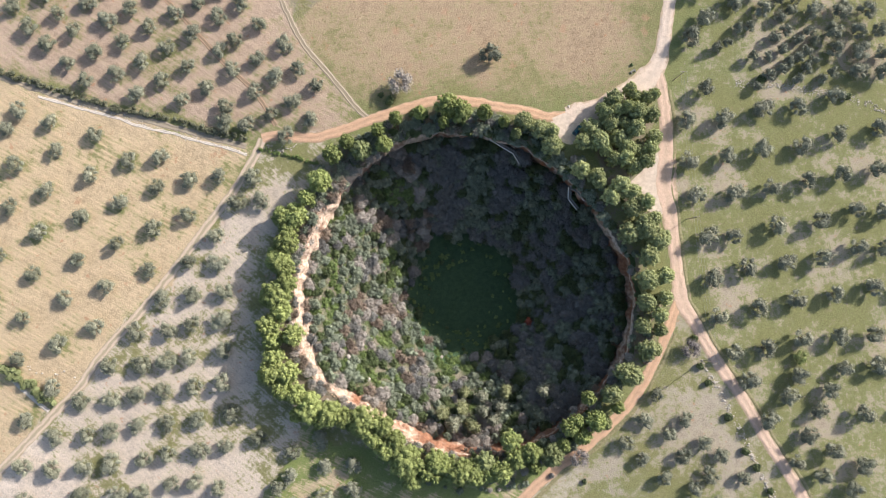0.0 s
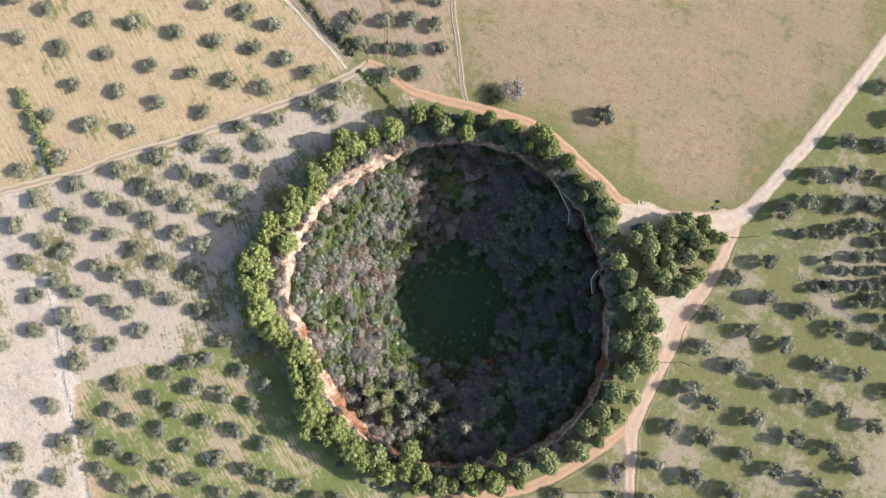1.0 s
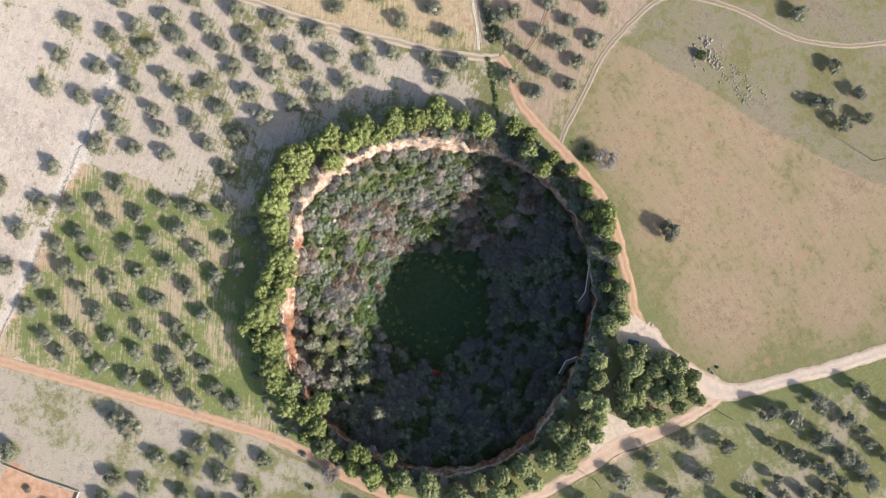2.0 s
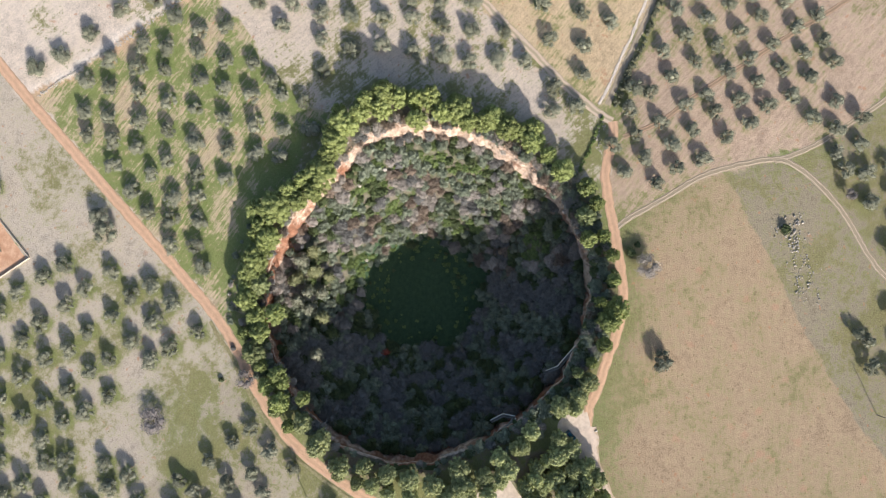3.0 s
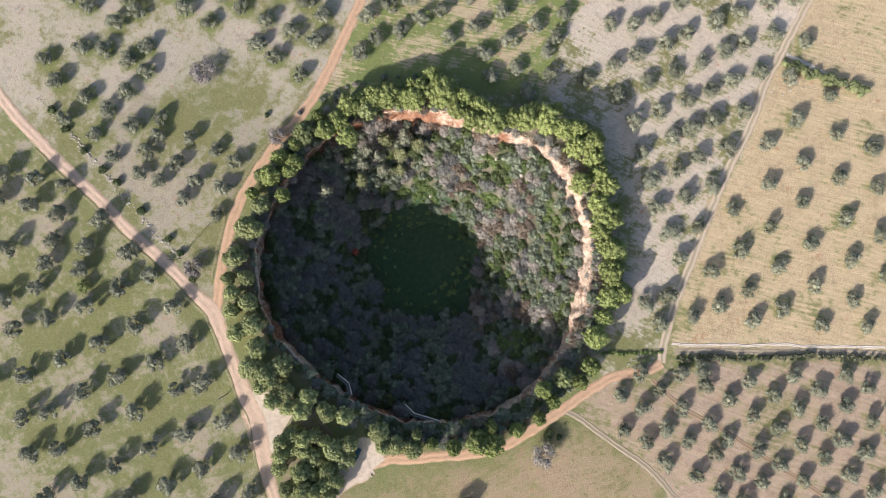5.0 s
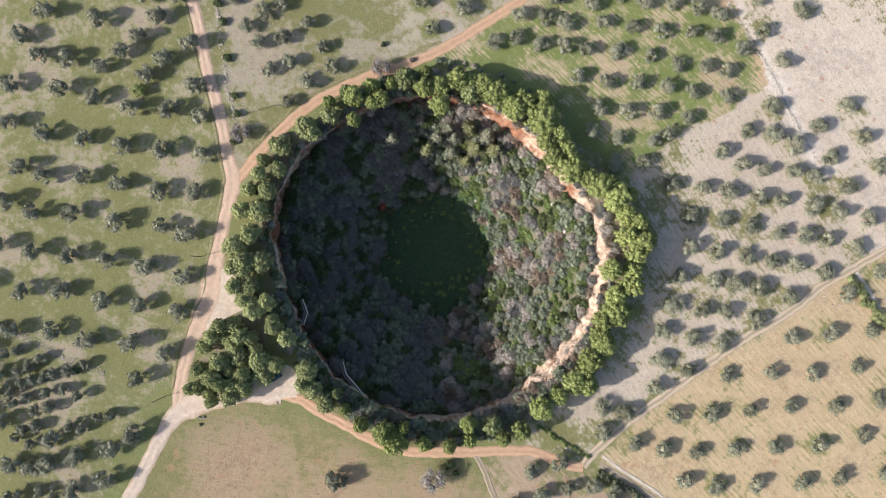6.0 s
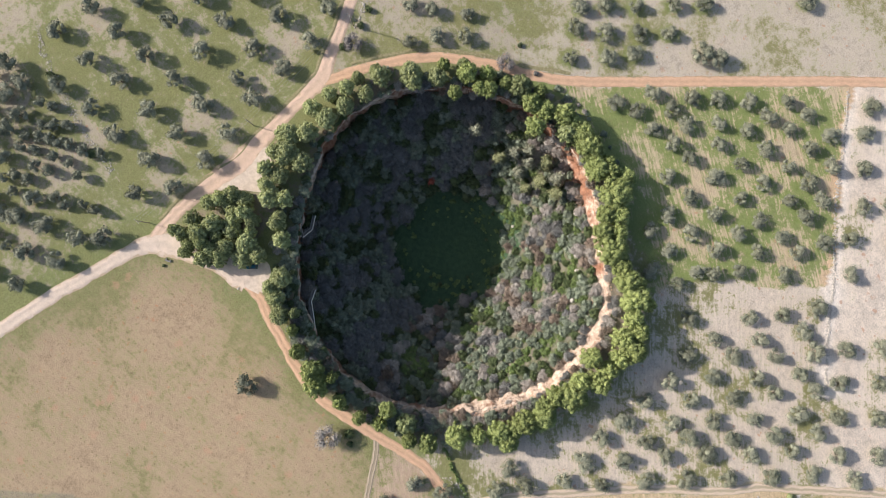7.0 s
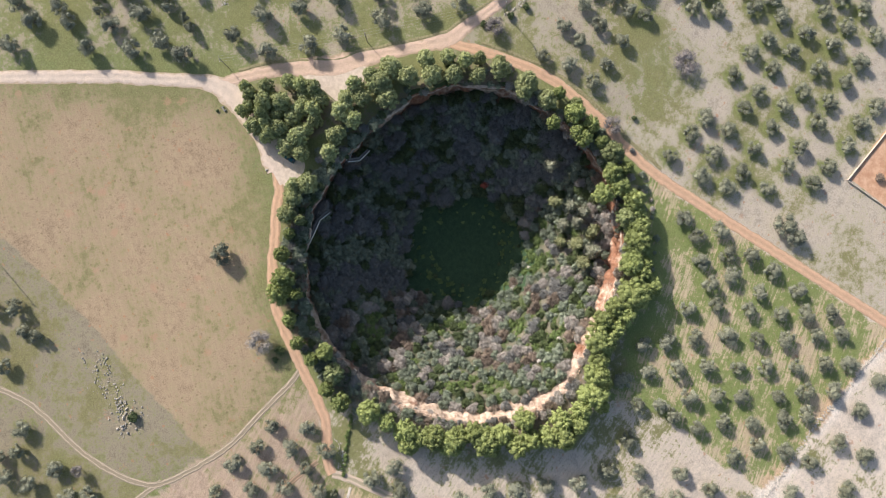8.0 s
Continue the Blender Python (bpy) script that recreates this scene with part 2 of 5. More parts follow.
PINE_LIGHTENED = leaf_material("lightened_pine_needles", (0.26, 0.285, 0.13), (0.42, 0.445, 0.225), 0.7, 0.4, 0.12)
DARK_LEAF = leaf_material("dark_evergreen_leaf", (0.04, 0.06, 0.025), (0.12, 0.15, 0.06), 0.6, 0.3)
TEAL_LEAF = leaf_material("grey_green_scrub_leaf", (0.13, 0.152, 0.108), (0.28, 0.315, 0.225), 0.6, 0.3)
LIME_LEAF = leaf_material("fresh_green_leaf", (0.11, 0.155, 0.05), (0.23, 0.295, 0.1), 0.65, 0.3)
YOUNG_LEAF = leaf_material("young_tree_leaf", (0.18, 0.19, 0.09), (0.34, 0.345, 0.18), 0.65, 0.3)
HEDGE_LEAF = leaf_material("dull_hedge_leaf", (0.09, 0.095, 0.06), (0.2, 0.205, 0.135), 0.7, 0.2, 0.15)
GREY_TWIG = leaf_material("bare_grey_twig", (0.28, 0.25, 0.222), (0.48, 0.435, 0.39), 0.85, 0.3, 0.1)
BROWN_TWIG = leaf_material("bare_brown_twig", (0.2, 0.155, 0.12), (0.34, 0.27, 0.215), 0.85, 0.3, 0.1)
# bare twig darkened in colour to deepen the thicket's shade
SHADE_DARK_TWIG = leaf_material("shade_darkened_twig", (0.145, 0.143, 0.135), (0.26, 0.255, 0.243), 0.85, 0.3, 0.1)
MAUVE_TWIG = leaf_material("bare_mauve_twig", (0.19, 0.17, 0.16), (0.34, 0.305, 0.29), 0.85, 0.2, 0.1)
RED_LEAF = leaf_material("rusty_leaf", (0.3, 0.07, 0.04), (0.5, 0.13, 0.08), 0.7, 0.1)
BARK = plain_material("bark", (0.09, 0.07, 0.05), (0.2, 0.16, 0.12), 6.0, 0.9)
STONE = plain_material("field_stone", (0.36, 0.32, 0.27), (0.62, 0.56, 0.49), 2.5, 0.9)
CONCRETE = plain_material("pale_concrete", (0.55, 0.54, 0.51), (0.72, 0.71, 0.68), 1.5, 0.85)
WORN_STONE = plain_material("worn_grey_rock", (0.28, 0.245, 0.205), (0.5, 0.455, 0.395), 1.2, 0.9)
LEDGE_STONE = plain_material("pinkish_ledge_rock", (0.4, 0.24, 0.16), (0.68, 0.48, 0.36), 1.5, 0.9)
DARK_CONCRETE = plain_material("dark_concrete", (0.16, 0.15, 0.14), (0.3, 0.29, 0.27), 1.5, 0.9)
POLE_WOOD = plain_material("weathered_pole_wood", (0.16, 0.13, 0.1), (0.3, 0.26, 0.22), 5.0, 0.85)
STEEL = plain_material("grey_steel", (0.35, 0.36, 0.37), (0.5, 0.5, 0.5), 8.0, 0.45, 0.8, 0.0)
PORCELAIN = plain_material("white_porcelain", (0.7, 0.7, 0.68), (0.8, 0.8, 0.78), 8.0, 0.25, 0.0, 0.0)
CAR_PAINT = plain_material("teal_car_paint", (0.02, 0.1, 0.14), (0.025, 0.12, 0.16), 1.0, 0.25, 0.3, 0.0)
CAR_GLASS = plain_material("dark_car_glass", (0.02, 0.025, 0.03), (0.03, 0.035, 0.04), 1.0, 0.08, 0.0, 0.0)
RUBBER = plain_material("tyre_rubber", (0.02, 0.02, 0.02), (0.035, 0.035, 0.035), 9.0, 0.85)
YARD_SOIL = plain_material("bare_orange_earth", (0.5, 0.27, 0.16), (0.66, 0.42, 0.28), 0.35, 0.95, 0.0, 0.1)
YARD_STONE = plain_material("cream_yard_render", (0.5, 0.42, 0.33), (0.64, 0.56, 0.46), 1.2, 0.9)
ROOF_RED = plain_material("faded_red_sheet", (0.45, 0.1, 0.07), (0.55, 0.16, 0.12), 2.0, 0.6)


# ---- mesh helpers ----
def mesh_of(name, verts, faces, mat, smooth=False):
    me = bpy.data.meshes.new(name)
    me.from_pydata([tuple(v) for v in verts], [], [tuple(f) for f in faces])
    me.materials.append(mat)
    if smooth:
        me.polygons.foreach_set("use_smooth", [True] * len(me.polygons))
    me.update()
    return me


def part(name, bm, mat, parent, label=""):
    """One mesh object under a thing or a part, from a bmesh or a ready mesh."""
    if isinstance(bm, bmesh.types.BMesh):
        me = bpy.data.meshes.new(name)
        bm.to_mesh(me)
        bm.free()
        me.materials.append(mat)
    else:
        me = bm
    ob = new(name, me)
    ob.parent = parent
    return tagged(ob, label) if label else ob


def box(bm, x0, x1, y0, y1, z0, z1):
    m = Matrix.Translation(((x0 + x1) / 2, (y0 + y1) / 2, (z0 + z1) / 2)) @ Matrix.Diagonal((x1 - x0, y1 - y0, z1 - z0, 1))
    return bmesh.ops.create_cube(bm, size=1, matrix=m)["verts"]


def tube(points, radii, sides=7):
    """Verts and faces of a tapered tube through points."""
    verts, faces = [], []
    for k, (p, r) in enumerate(zip(points, radii)):
        d = Vector(points[min(k + 1, len(points) - 1)]) - Vector(points[max(k - 1, 0)])
        q = d.to_track_quat("Z", "Y")
        for j in range(sides):
            a = 2 * pi * j / sides
            verts.append(Vector(p) + q @ Vector((r * cos(a), r * sin(a), 0)))
    for k in range(len(points) - 1):
        for j in range(sides):
            a, b = k * sides + j, k * sides + (j + 1) % sides
            faces.append((a, b, b + sides, a + sides))
    faces.append(tuple(range(len(verts) - sides, len(verts))))
    return verts, faces


def joined(pieces):
    verts, faces = [], []
    for v, f in pieces:
        n = len(verts)
        verts += list(v)
        faces += [tuple(i + n for i in face) for face in f]
    return verts, faces


BALL = bmesh.new()
bmesh.ops.create_icosphere(BALL, subdivisions=2, radius=1)
BALL_V, BALL_F = [v.co.copy() for v in BALL.verts], [tuple(v.index for v in f.verts) for f in BALL.faces]
BALL.free()
PEBBLE = bmesh.new()
bmesh.ops.create_icosphere(PEBBLE, subdivisions=1, radius=1)
PEBBLE_V, PEBBLE_F = [v.co.copy() for v in PEBBLE.verts], [tuple(v.index for v in f.verts) for f in PEBBLE.faces]
PEBBLE.free()


def lump(centre, radii, wobble, seed, small=True):
    """An uneven rounded lump."""
    base, faces = (PEBBLE_V, PEBBLE_F) if small else (BALL_V, BALL_F)
    out = []
    for v in base:
        k = 1 + wobble * noise.noise(v * 1.7 + Vector((seed * 3.1, seed, 0)))
        out.append(Vector((centre[0] + v.x * radii[0] * k, centre[1] + v.y * radii[1] * k, centre[2] + v.z * radii[2] * k)))
    return out, faces


def leaves(lobes, count, long, wide, rng, up=0.35, inner=0.7, ruffle=0.75):
    """Small leafy sprays over the outsides of the lobes (centre, radii)."""
    weight = np.array([r[0] * r[1] + r[1] * r[2] + r[0] * r[2] for _, r in lobes])
    which = rng.choice(len(lobes), count, p=weight / weight.sum())
    c = np.array([l[0] for l in lobes])[which]
    r = np.array([l[1] for l in lobes])[which]
    u = rng.normal(size=(count, 3))
    u[:, 2] += up
    u /= np.linalg.norm(u, axis=1)[:, None]
    p = c + r * u * rng.uniform(inner, 1.16, (count, 1))
    n = u + ruffle * rng.normal(size=(count, 3))
    n /= np.linalg.norm(n, axis=1)[:, None]
    a = np.cross(n, rng.normal(size=(count, 3)))
    a /= np.linalg.norm(a, axis=1)[:, None]
    b = np.cross(n, a)
    s = rng.uniform(0.6, 1.3, (count, 1))
    a, b = a * long * s / 2, b * wide * s / 2
    v = np.stack([p - a, p - b * 1.0 + n * wide * 0.12, p + a, p + b * 1.0 + n * wide * 0.12], 1).reshape(-1, 3)
    return v.tolist(), [(4 * k, 4 * k + 1, 4 * k + 2, 4 * k + 3) for k in range(count)]


def crown_mesh(name, lobes, count, long, wide, mat, seed, core=0.78, up=0.35, ruffle=0.75):
    rng = np.random.default_rng(seed)
    pieces = [leaves(lobes, count, long, wide, rng, up, 0.7, ruffle)]
    for k, (c, r) in enumerate(lobes):
        pieces.append(lump(c, [q * core for q in r], 0.5, seed + k))
    return mesh_of(name, *joined(pieces), mat)


def trunk_mesh(name, height, radius, limbs, seed, reach, top):
    rng = random.Random(seed)
    lean = (rng.uniform(-0.15, 0.15), rng.uniform(-0.15, 0.15))
    pts = [(lean[0] * h * height + 0.06 * rng.uniform(-1, 1), lean[1] * h * height + 0.06 * rng.uniform(-1, 1), h * height - 0.15) for h in (0, 0.12, 0.5, 1)]
    pieces = [tube(pts, [radius * 1.5, radius * 1.1, radius * 0.9, radius * 0.75])]
    for k in range(limbs):
        a = 2 * pi * (k + rng.random() * 0.5) / limbs
        e = Vector((cos(a) * reach, sin(a) * reach, top - height)) * rng.uniform(0.75, 1.0)
        s = Vector(pts[-1])
        mid = s + e * 0.5 + Vector((0, 0, -0.15 * e.z))
        pieces.append(tube([s - Vector((0, 0, 0.2)), mid, s + e], [radius * 0.6, radius * 0.42, radius * 0.15], 5))
    return mesh_of(name, *joined(pieces), BARK)


# ---- ground ----
HEDGE_LINE = [(-175.0, 78.0), (-153.4, 68.0), (-133.5, 61.5), (-113.6, 55.6), (-93.7, 51.7), (-79.8, 47.2), (-67.8, 44.7)]
TRACK_WEST = [(-61.4, 44.7), (-64.3, 37.8), (-71.5, 25.8), (-80.7, 13.3), (-92.2, -2.6), (-103.8, -17.5), (-115.3, -30.3), (-123.8, -43.0), (-131.4, -51.1), (-143.6, -64.4), (-156.0, -77.5), (-172.0, -95.0), (-215.0, -142.0)]
TRACK_NORTH = [(-24.0, 52.4), (-28.6, 56.6), (-37.9, 67.9), (-46.1, 77.4), (-51.3, 86.1), (-56.7, 99.3), (-58.0, 108.0), (-53.2, 118.8), (-43.2, 131.3), (-26.8, 145.7), (-17.2, 160.9), (-14.1, 169.5), (-5.0, 201.0)]
TRACK_FORK = [(-57.2, 104.0), (-65.6, 117.4), (-78.1, 131.3), (-85.9, 139.4), (-120.0, 172.0)]
ROAD_MAIN = [(94.4, 200.0), (90.2, 150.0), (86.5, 110.0), (84.8, 99.0), (83.8, 91.8), (82.2, 81.5), (79.8, 72.3), (73.9, 65.5), (65.7, 61.3), (56.6, 56.8), (47.5, 53.3)]
ROAD_EAST = [(79.9, 71.2), (81.4, 63.1), (82.8, 52.9), (82.8, 42.7), (82.2, 28.6), (84.2, 17.5), (85.7, 4.4), (88.0, -11.6), (92.9, -21.0), (100.3, -33.6), (109.8, -47.5), (117.7, -61.3), (125.5, -73.2), (132.4, -85.0), (140.5, -100.0), (153.5, -130.0), (181.5, -185.0)]
RING_NORTH = [(49.5, 53.8), (40.0, 53.4), (32.3, 55.4), (24.2, 56.4), (12.1, 58.7), (2.1, 59.1), (-6.0, 57.4), (-14.0, 54.9), (-24.0, 51.4), (-33.9, 47.7), (-41.9, 45.4), (-49.9, 45.4), (-56.9, 45.9), (-61.4, 44.7)]
ROAD_SOUTH = [(87.0, -12.0), (85.8, -14.6), (82.8, -22.6), (78.9, -31.6), (72.0, -44.3), (64.1, -53.8), (52.1, -64.6), (43.0, -71.2), (31.6, -81.5), (15.8, -100.7), (-1.5, -122.5), (-18.3, -143.4), (-30.3, -158.4), (-40.0, -170.0), (-70.0, -205.0)]
ORCHARD_RUTS = [(-56.5, 49.5), (-64.5, 61.8), (-75.6, 72.2), (-89.9, 87.9), (-104.5, 103.6), (-113.8, 114.6), (-145.0, 148.0)]
FIELD_EDGE = [(-50.5, 86.9), (-25.7, 105.8), (-9.2, 117.7), (15.7, 135.5), (46.2, 165.0), (75.0, 195.0)]
GREEN_PLOT = [(-86.0, -107.5), (-65.4, -86.5), (-44.0, -58.0), (-20.6, -64.0), (12.7, -75.0), (40.5, -71.0), (30.0, -82.0), (9.3, -106.0), (-33.6, -160.0), (-54.3, -138.5), (-74.0, -118.5)]
CORNER = [(87.0, -12.0), (78.9, -31.6), (64.1, -53.8), (52.1, -64.6), (47.0, -84.0), (66.0, -86.0), (72.0, -78.0), (94.0, -95.0), (112.0, -88.0), (128.0, -84.0), (98.8, -33.6)]
YARD = [(22.5, -150.5), (46.6, -175.1), (32.0, -190.0), (3.0, -170.0), (12.9, -160.6)]


def inside(poly, x, y):
    """Which of the points lie in the polygon."""
    hit = np.zeros(x.shape, bool)
    for (xa, ya), (xb, yb) in zip(poly, poly[1:] + poly[:1]):
        if ya != yb:
            hit ^= ((ya > y) != (yb > y)) & (x < (xb - xa) * (y - ya) / (yb - ya) + xa)
    return hit


def gap(line, x, y):
    """Distance of the points from a line of places."""
    best = np.full(x.shape, 1e9)
    for (xa, ya), (xb, yb) in zip(line, line[1:]):
        k = np.clip(((x - xa) * (xb - xa) + (y - ya) * (yb - ya)) / ((xb - xa) ** 2 + (yb - ya) ** 2), 0, 1)
        best = np.minimum(best, np.hypot(x - xa - k * (xb - xa), y - ya - k * (yb - ya)))
    return best


# ---- olive plan: x, y of each trunk, field by field ----
OLIVES = {}


def plant(field, *places):
    OLIVES.setdefault(field, []).extend(zip(places[::2], places[1::2]))


plant("east", 89.3, 51.9, 102.4, 52.8, 116.6, 56.5, 129.5, 57.4, 143.2, 61.5, 96.1, 64, 115.3, 64.6, 91, 82.2, 100.3, 78.6)
plant("east", 113.4, 75.7, 108.4, 85.8, 117, 92, 96.3, 88.7, 127.4, 92.3, 135.5, 92.3, 145.1, 92.4, 154.9, 92.5, 125.7, 84.9)
plant("east", 133.8, 84.6, 141.9, 84.7, 151.1, 84.7, 159.2, 84.8, 124.6, 78, 133.1, 77.7, 142.8, 77.8, 152.6, 77.8, 160.3, 77.1)
plant("east", 124.1, 71.1, 133, 71.2, 142.3, 70, 151.4, 70.5, 160.2, 69.8, 90.2, 37.6, 103.9, 39.9, 116.4, 42.4, 131.1, 43.5)
plant("east", 143.9, 47.6, 158.6, 49.7, 92.5, 25.1, 106.2, 26.3, 119.8, 28.4, 132.4, 30.9, 145.3, 33.1, 157.9, 35, 96.2, 10.7)
plant("east", 105.6, 10.8, 121.7, 14.4, 136.8, 16.1, 149.9, 20.5, 98.4, -3.6, 111.1, -0.5, 124.5, 1.5, 137.6, 3.5, 150.7, 7.5)
plant("east", 159.8, 6.6, 100.3, -17.4, 114.3, -14.4, 128.3, -11.4, 142, -9.4, 155.9, -7, 105.1, -30.2, 116.7, -28.6, 130.1, -25.2)
plant("east", 143.2, -24.2, 155.2, -24.2, 111, -40, 128.9, -38.1, 145, -36.1, 157, -35.1, 117.4, -53.7, 124.8, -45.9, 139.9, -43)
plant("east", 135.7, -50.8, 151.7, -51.8, 127.5, -68.4, 131.6, -59.6, 140.5, -64.5, 136.4, -73.3, 151.4, -69.4, 147.2, -77.8, 169.9, -48.4)
plant("east", 175.2, -37.5, 166.4, -32.8, 172.9, -19.5, 168.5, -6.8, 160.3, 19.6, 138.7, 67.4, 130.2, 67.5, 119.4, 68.9, 135.4, 74.1)
plant("east", 130, 75.4, 126.7, 73.7, 119.1, 75.4, 136, 81.2, 130.2, 81.8, 121.6, 82.5, 123.9, 90, 112.4, 86.3, 128.9, 95.7)
plant("east", 123.7, 96.4, 126.8, 104.7, 120.2, 103.6, 115, 100.3, 106.9, 95.3, 122.4, 114.5, 114.9, 110.6, 103.6, 106, 94.3, 99.2)
plant("east", 107.9, 132.8, 114.4, 137.6, 100.1, 141.3, 112.3, 123.3, 106.1, 120.1, 96.6, 114.7, 109.6, 109.8, 104.4, 80.1)
plant("corner", 78.2, -44.9, 73.8, -53.7, 88, -53.7, 67.2, -61.5, 82, -58.6, 94.9, -61.5, 73.1, -67.3, 86.9, -66.4, 100.8, -66.4)
plant("corner", 80.9, -74.1, 96.7, -73.2, 91.7, -78, 108.6, -74.2)
plant("south", 83.7, -132.6, 77.1, -140.7, 76.4, -127, 71.9, -120.2, 64.8, -113.1, 65.5, -127.3, 71, -134.7, 71.5, -149.9, 63.8, -143.7)
plant("south", 55.7, -137, 57.8, -121.1, 51.2, -129.7, 52.2, -115.3, 50, -101, 44.6, -108.6, 45, -94.7, 37.6, -86.6, 37, -102.6)
plant("south", 29.8, -97.1, 29.3, -112, 24.9, -105.3, 37.5, -117.1, 44.5, -124.7, 22.3, -120, 29.7, -128.1, 36.4, -133.6, 43.9, -140.8)
plant("south", 51.1, -146.3, 58.2, -153, 64.3, -159.5, 77.7, -156.5, 83.7, -148.3, 83.3, -162.9, 73, -166.4, 48.3, -163.3, 42.3, -156.7)
plant("south", 34.6, -150.6, 28.1, -143.5, 22.7, -136.6, 88, -110.2, 88.8, -123.3, 90.4, -101.1, 89, -83.3, 90.8, -129.8, 96.9, -121.1)
plant("south", 95.4, -107, 102.9, -112.4, 110.3, -114.7, 98.9, -96, 99.6, -83.2, 106.7, -90.7, 112.7, -97.2, 113.1, -83.9, 121.8, -91.9)
plant("south", 122, -105.1, 123.9, -114.4, 0.2, -166.4, 88.4, -155.9, 93.3, -146.7, 99.5, -136.5, 104.9, -128.6, 92.9, -162.3, 98.2, -153)
plant("south", 104.6, -142.3, 109.6, -133.8)
plant("green", 9.2, -101.5, -1, -111.1, -6.7, -118.3, -14.8, -126.5, -23.5, -128.2, -31.4, -131.2, -31.6, -140.2, -42.5, -141.5, -23.4, -137.6)
plant("green", 0.5, -103.2, -7.3, -103.6, -14.1, -112.7, -22.6, -119.3, -31.9, -120.2, -41.6, -132.6, -51.5, -134.5, 8.2, -92.7, -0.7, -93.3)
plant("green", -9.1, -95.4, -17, -96.5, -19.8, -107.9, -30.3, -109.6, -41.5, -122.5, -50.3, -124.2, -27.8, -99.7, -40.2, -111.5, -51, -114.7)
plant("green", -58.6, -123.7, -16.9, -86.5, -27.7, -87.8, -39.8, -101.9, -50, -101.4, -58.9, -115.8, -38.1, -90.7, -59.2, -104.1, -67.1, -105.3)
plant("green", -70.4, -115.1, -28, -77.4, -48.8, -93.1, -37.5, -79.7, -47.6, -83, -58, -94, -28.2, -68.9, -38.1, -69.6, -49.6, -72.6)
plant("green", -59, -84.1, -54, -77, -70.5, -96.4, -39.6, -60.2, -48.8, -64.7, 14.8, -89.2)
plant("pale", -49.9, -151.8, -59.3, -143.2, -69.4, -134.4, -75.6, -123.1, -85.3, -114.8, -87.1, -98.1, -81, -87, -74.3, -76.8, -90.3, -88.6)
plant("pale", -44.3, -160.2, -141.6, -69.2, -130.5, -59.3, -121.9, -47.4, -112.3, -35, -103.7, -23.1, -94.7, -11.4, -85.7, 1, -140, -81.3)
plant("pale", -130.9, -70.4, -119.5, -58.7, -111.1, -46.7, -101.4, -34.4, -92.4, -22.8, -84.5, -10.8, -75.9, 0.5, -130.3, -89.6, -120.4, -69.4)
plant("pale", -111.2, -56.8, -102.6, -44.9, -92.8, -33.2, -84.3, -20.5, -73.4, -9.1, -121, -79.1, -111.4, -68.6, -102.3, -55.2, -93.6, -43.3)
plant("pale", -85.1, -32.1, -74, -18.9, -121.2, -97.7, -108.1, -78.6, -100.3, -66.9, -92.2, -54.7, -83.2, -42.3, -73.3, -29.5, -112.4, -87.3)
plant("pale", -100.8, -77.9, -91.6, -65.4, -81.7, -53, -73.6, -40.8, -90.5, -75.6, -81.1, -63.7, -70.7, -51.3, -104.6, -96.4, -98.3, -87.3)
plant("pale", -112.2, -107.4, -82.4, -74.8, -72, -62.4, -60.6, -59.6, -75.3, -143, -86.8, -135, -76.9, 10.3, -69.2, 22.1, -61.2, 23)
plant("pale", -64, 30.8)
plant("stubble", -134.7, 49.8, -119.4, 45.7, -132.5, 40.3, -146, 34.9, -107.5, 36.5, -96.4, 38, -120.5, 31.1, -86.3, 30.1, -75.8, 31.4)
plant("stubble", -97.4, 27.3, -135.5, 25.7, -109.8, 21.9, -122.9, 16.6, -86.2, 17.5, -147.8, 19.8, -137.7, 11.2, -98.5, 12.8, -110.9, 7.4)
plant("stubble", -145.3, 53.7, -149.6, 47.5, -123.8, 2.1, -99.7, -1.7, -139.3, -3.2, -114.5, -7.6, -128.1, -11.8, -142.2, -18.2, -118.1, -21.5)
plant("stubble", -130.3, -27.3, -143.8, -32.5, -140.9, -53.3, -131.9, -42.9, -153.8, -10.4, -165.5, -1.5, -151.2, 3.6, -162.2, 14.3, -177.6, -4.7)
plant("stubble", -167.5, -15.1)
plant("tilled", -122.7, 65, -112.4, 67.1, -129.3, 70.7, -119.4, 74.8, -136.3, 77.3, -127.4, 82.1, -142.6, 83.6, -132.5, 88.4, -148.7, 90.6)
plant("tilled", -138.2, 94.9, -129.2, 100.7, -122.6, 92.4, -115.7, 86.2, -110.1, 78.6, -103.4, 71.6, -104.6, 60.3, -96.3, 64.9, -94.8, 76.7)
plant("tilled", -100.8, 83.9, -107.3, 90.6, -115, 98.4, -121.1, 105.7, -89.3, 58.2, -80.8, 62.5, -87.1, 69.9, -85.6, 82, -92.2, 89)
plant("tilled", -98.3, 96.1, -105.6, 103.4, -111.6, 110.4, -74.2, 50.4, -73.8, 55.8, -67, 49.6, -71.6, 68.8, -76.4, 75.9, -84.2, 92.8)
plant("tilled", -90, 100.8, -97.2, 107.7, -102.8, 114, -95.8, 118.5, -89.1, 111.2, -81.4, 105.7, -76.2, 97.8, -76.7, 87.7, -68.8, 92.7)
plant("tilled", -62.3, 84.8, -70.8, 79.5, -63.1, 72.8, -64, 61, -56.5, 66.9, -58.3, 53.2, -50.1, 57.7, -52.6, 45.5, -43.9, 51.5)
plant("tilled", -41.9, 63.5, -48.5, 69.4, -53.5, 78.1, -74.5, 114.2, -81.8, 121.4, -72.3, 123.4, -63.7, 124.4, -68.3, 132.6, -58.4, 135.5)
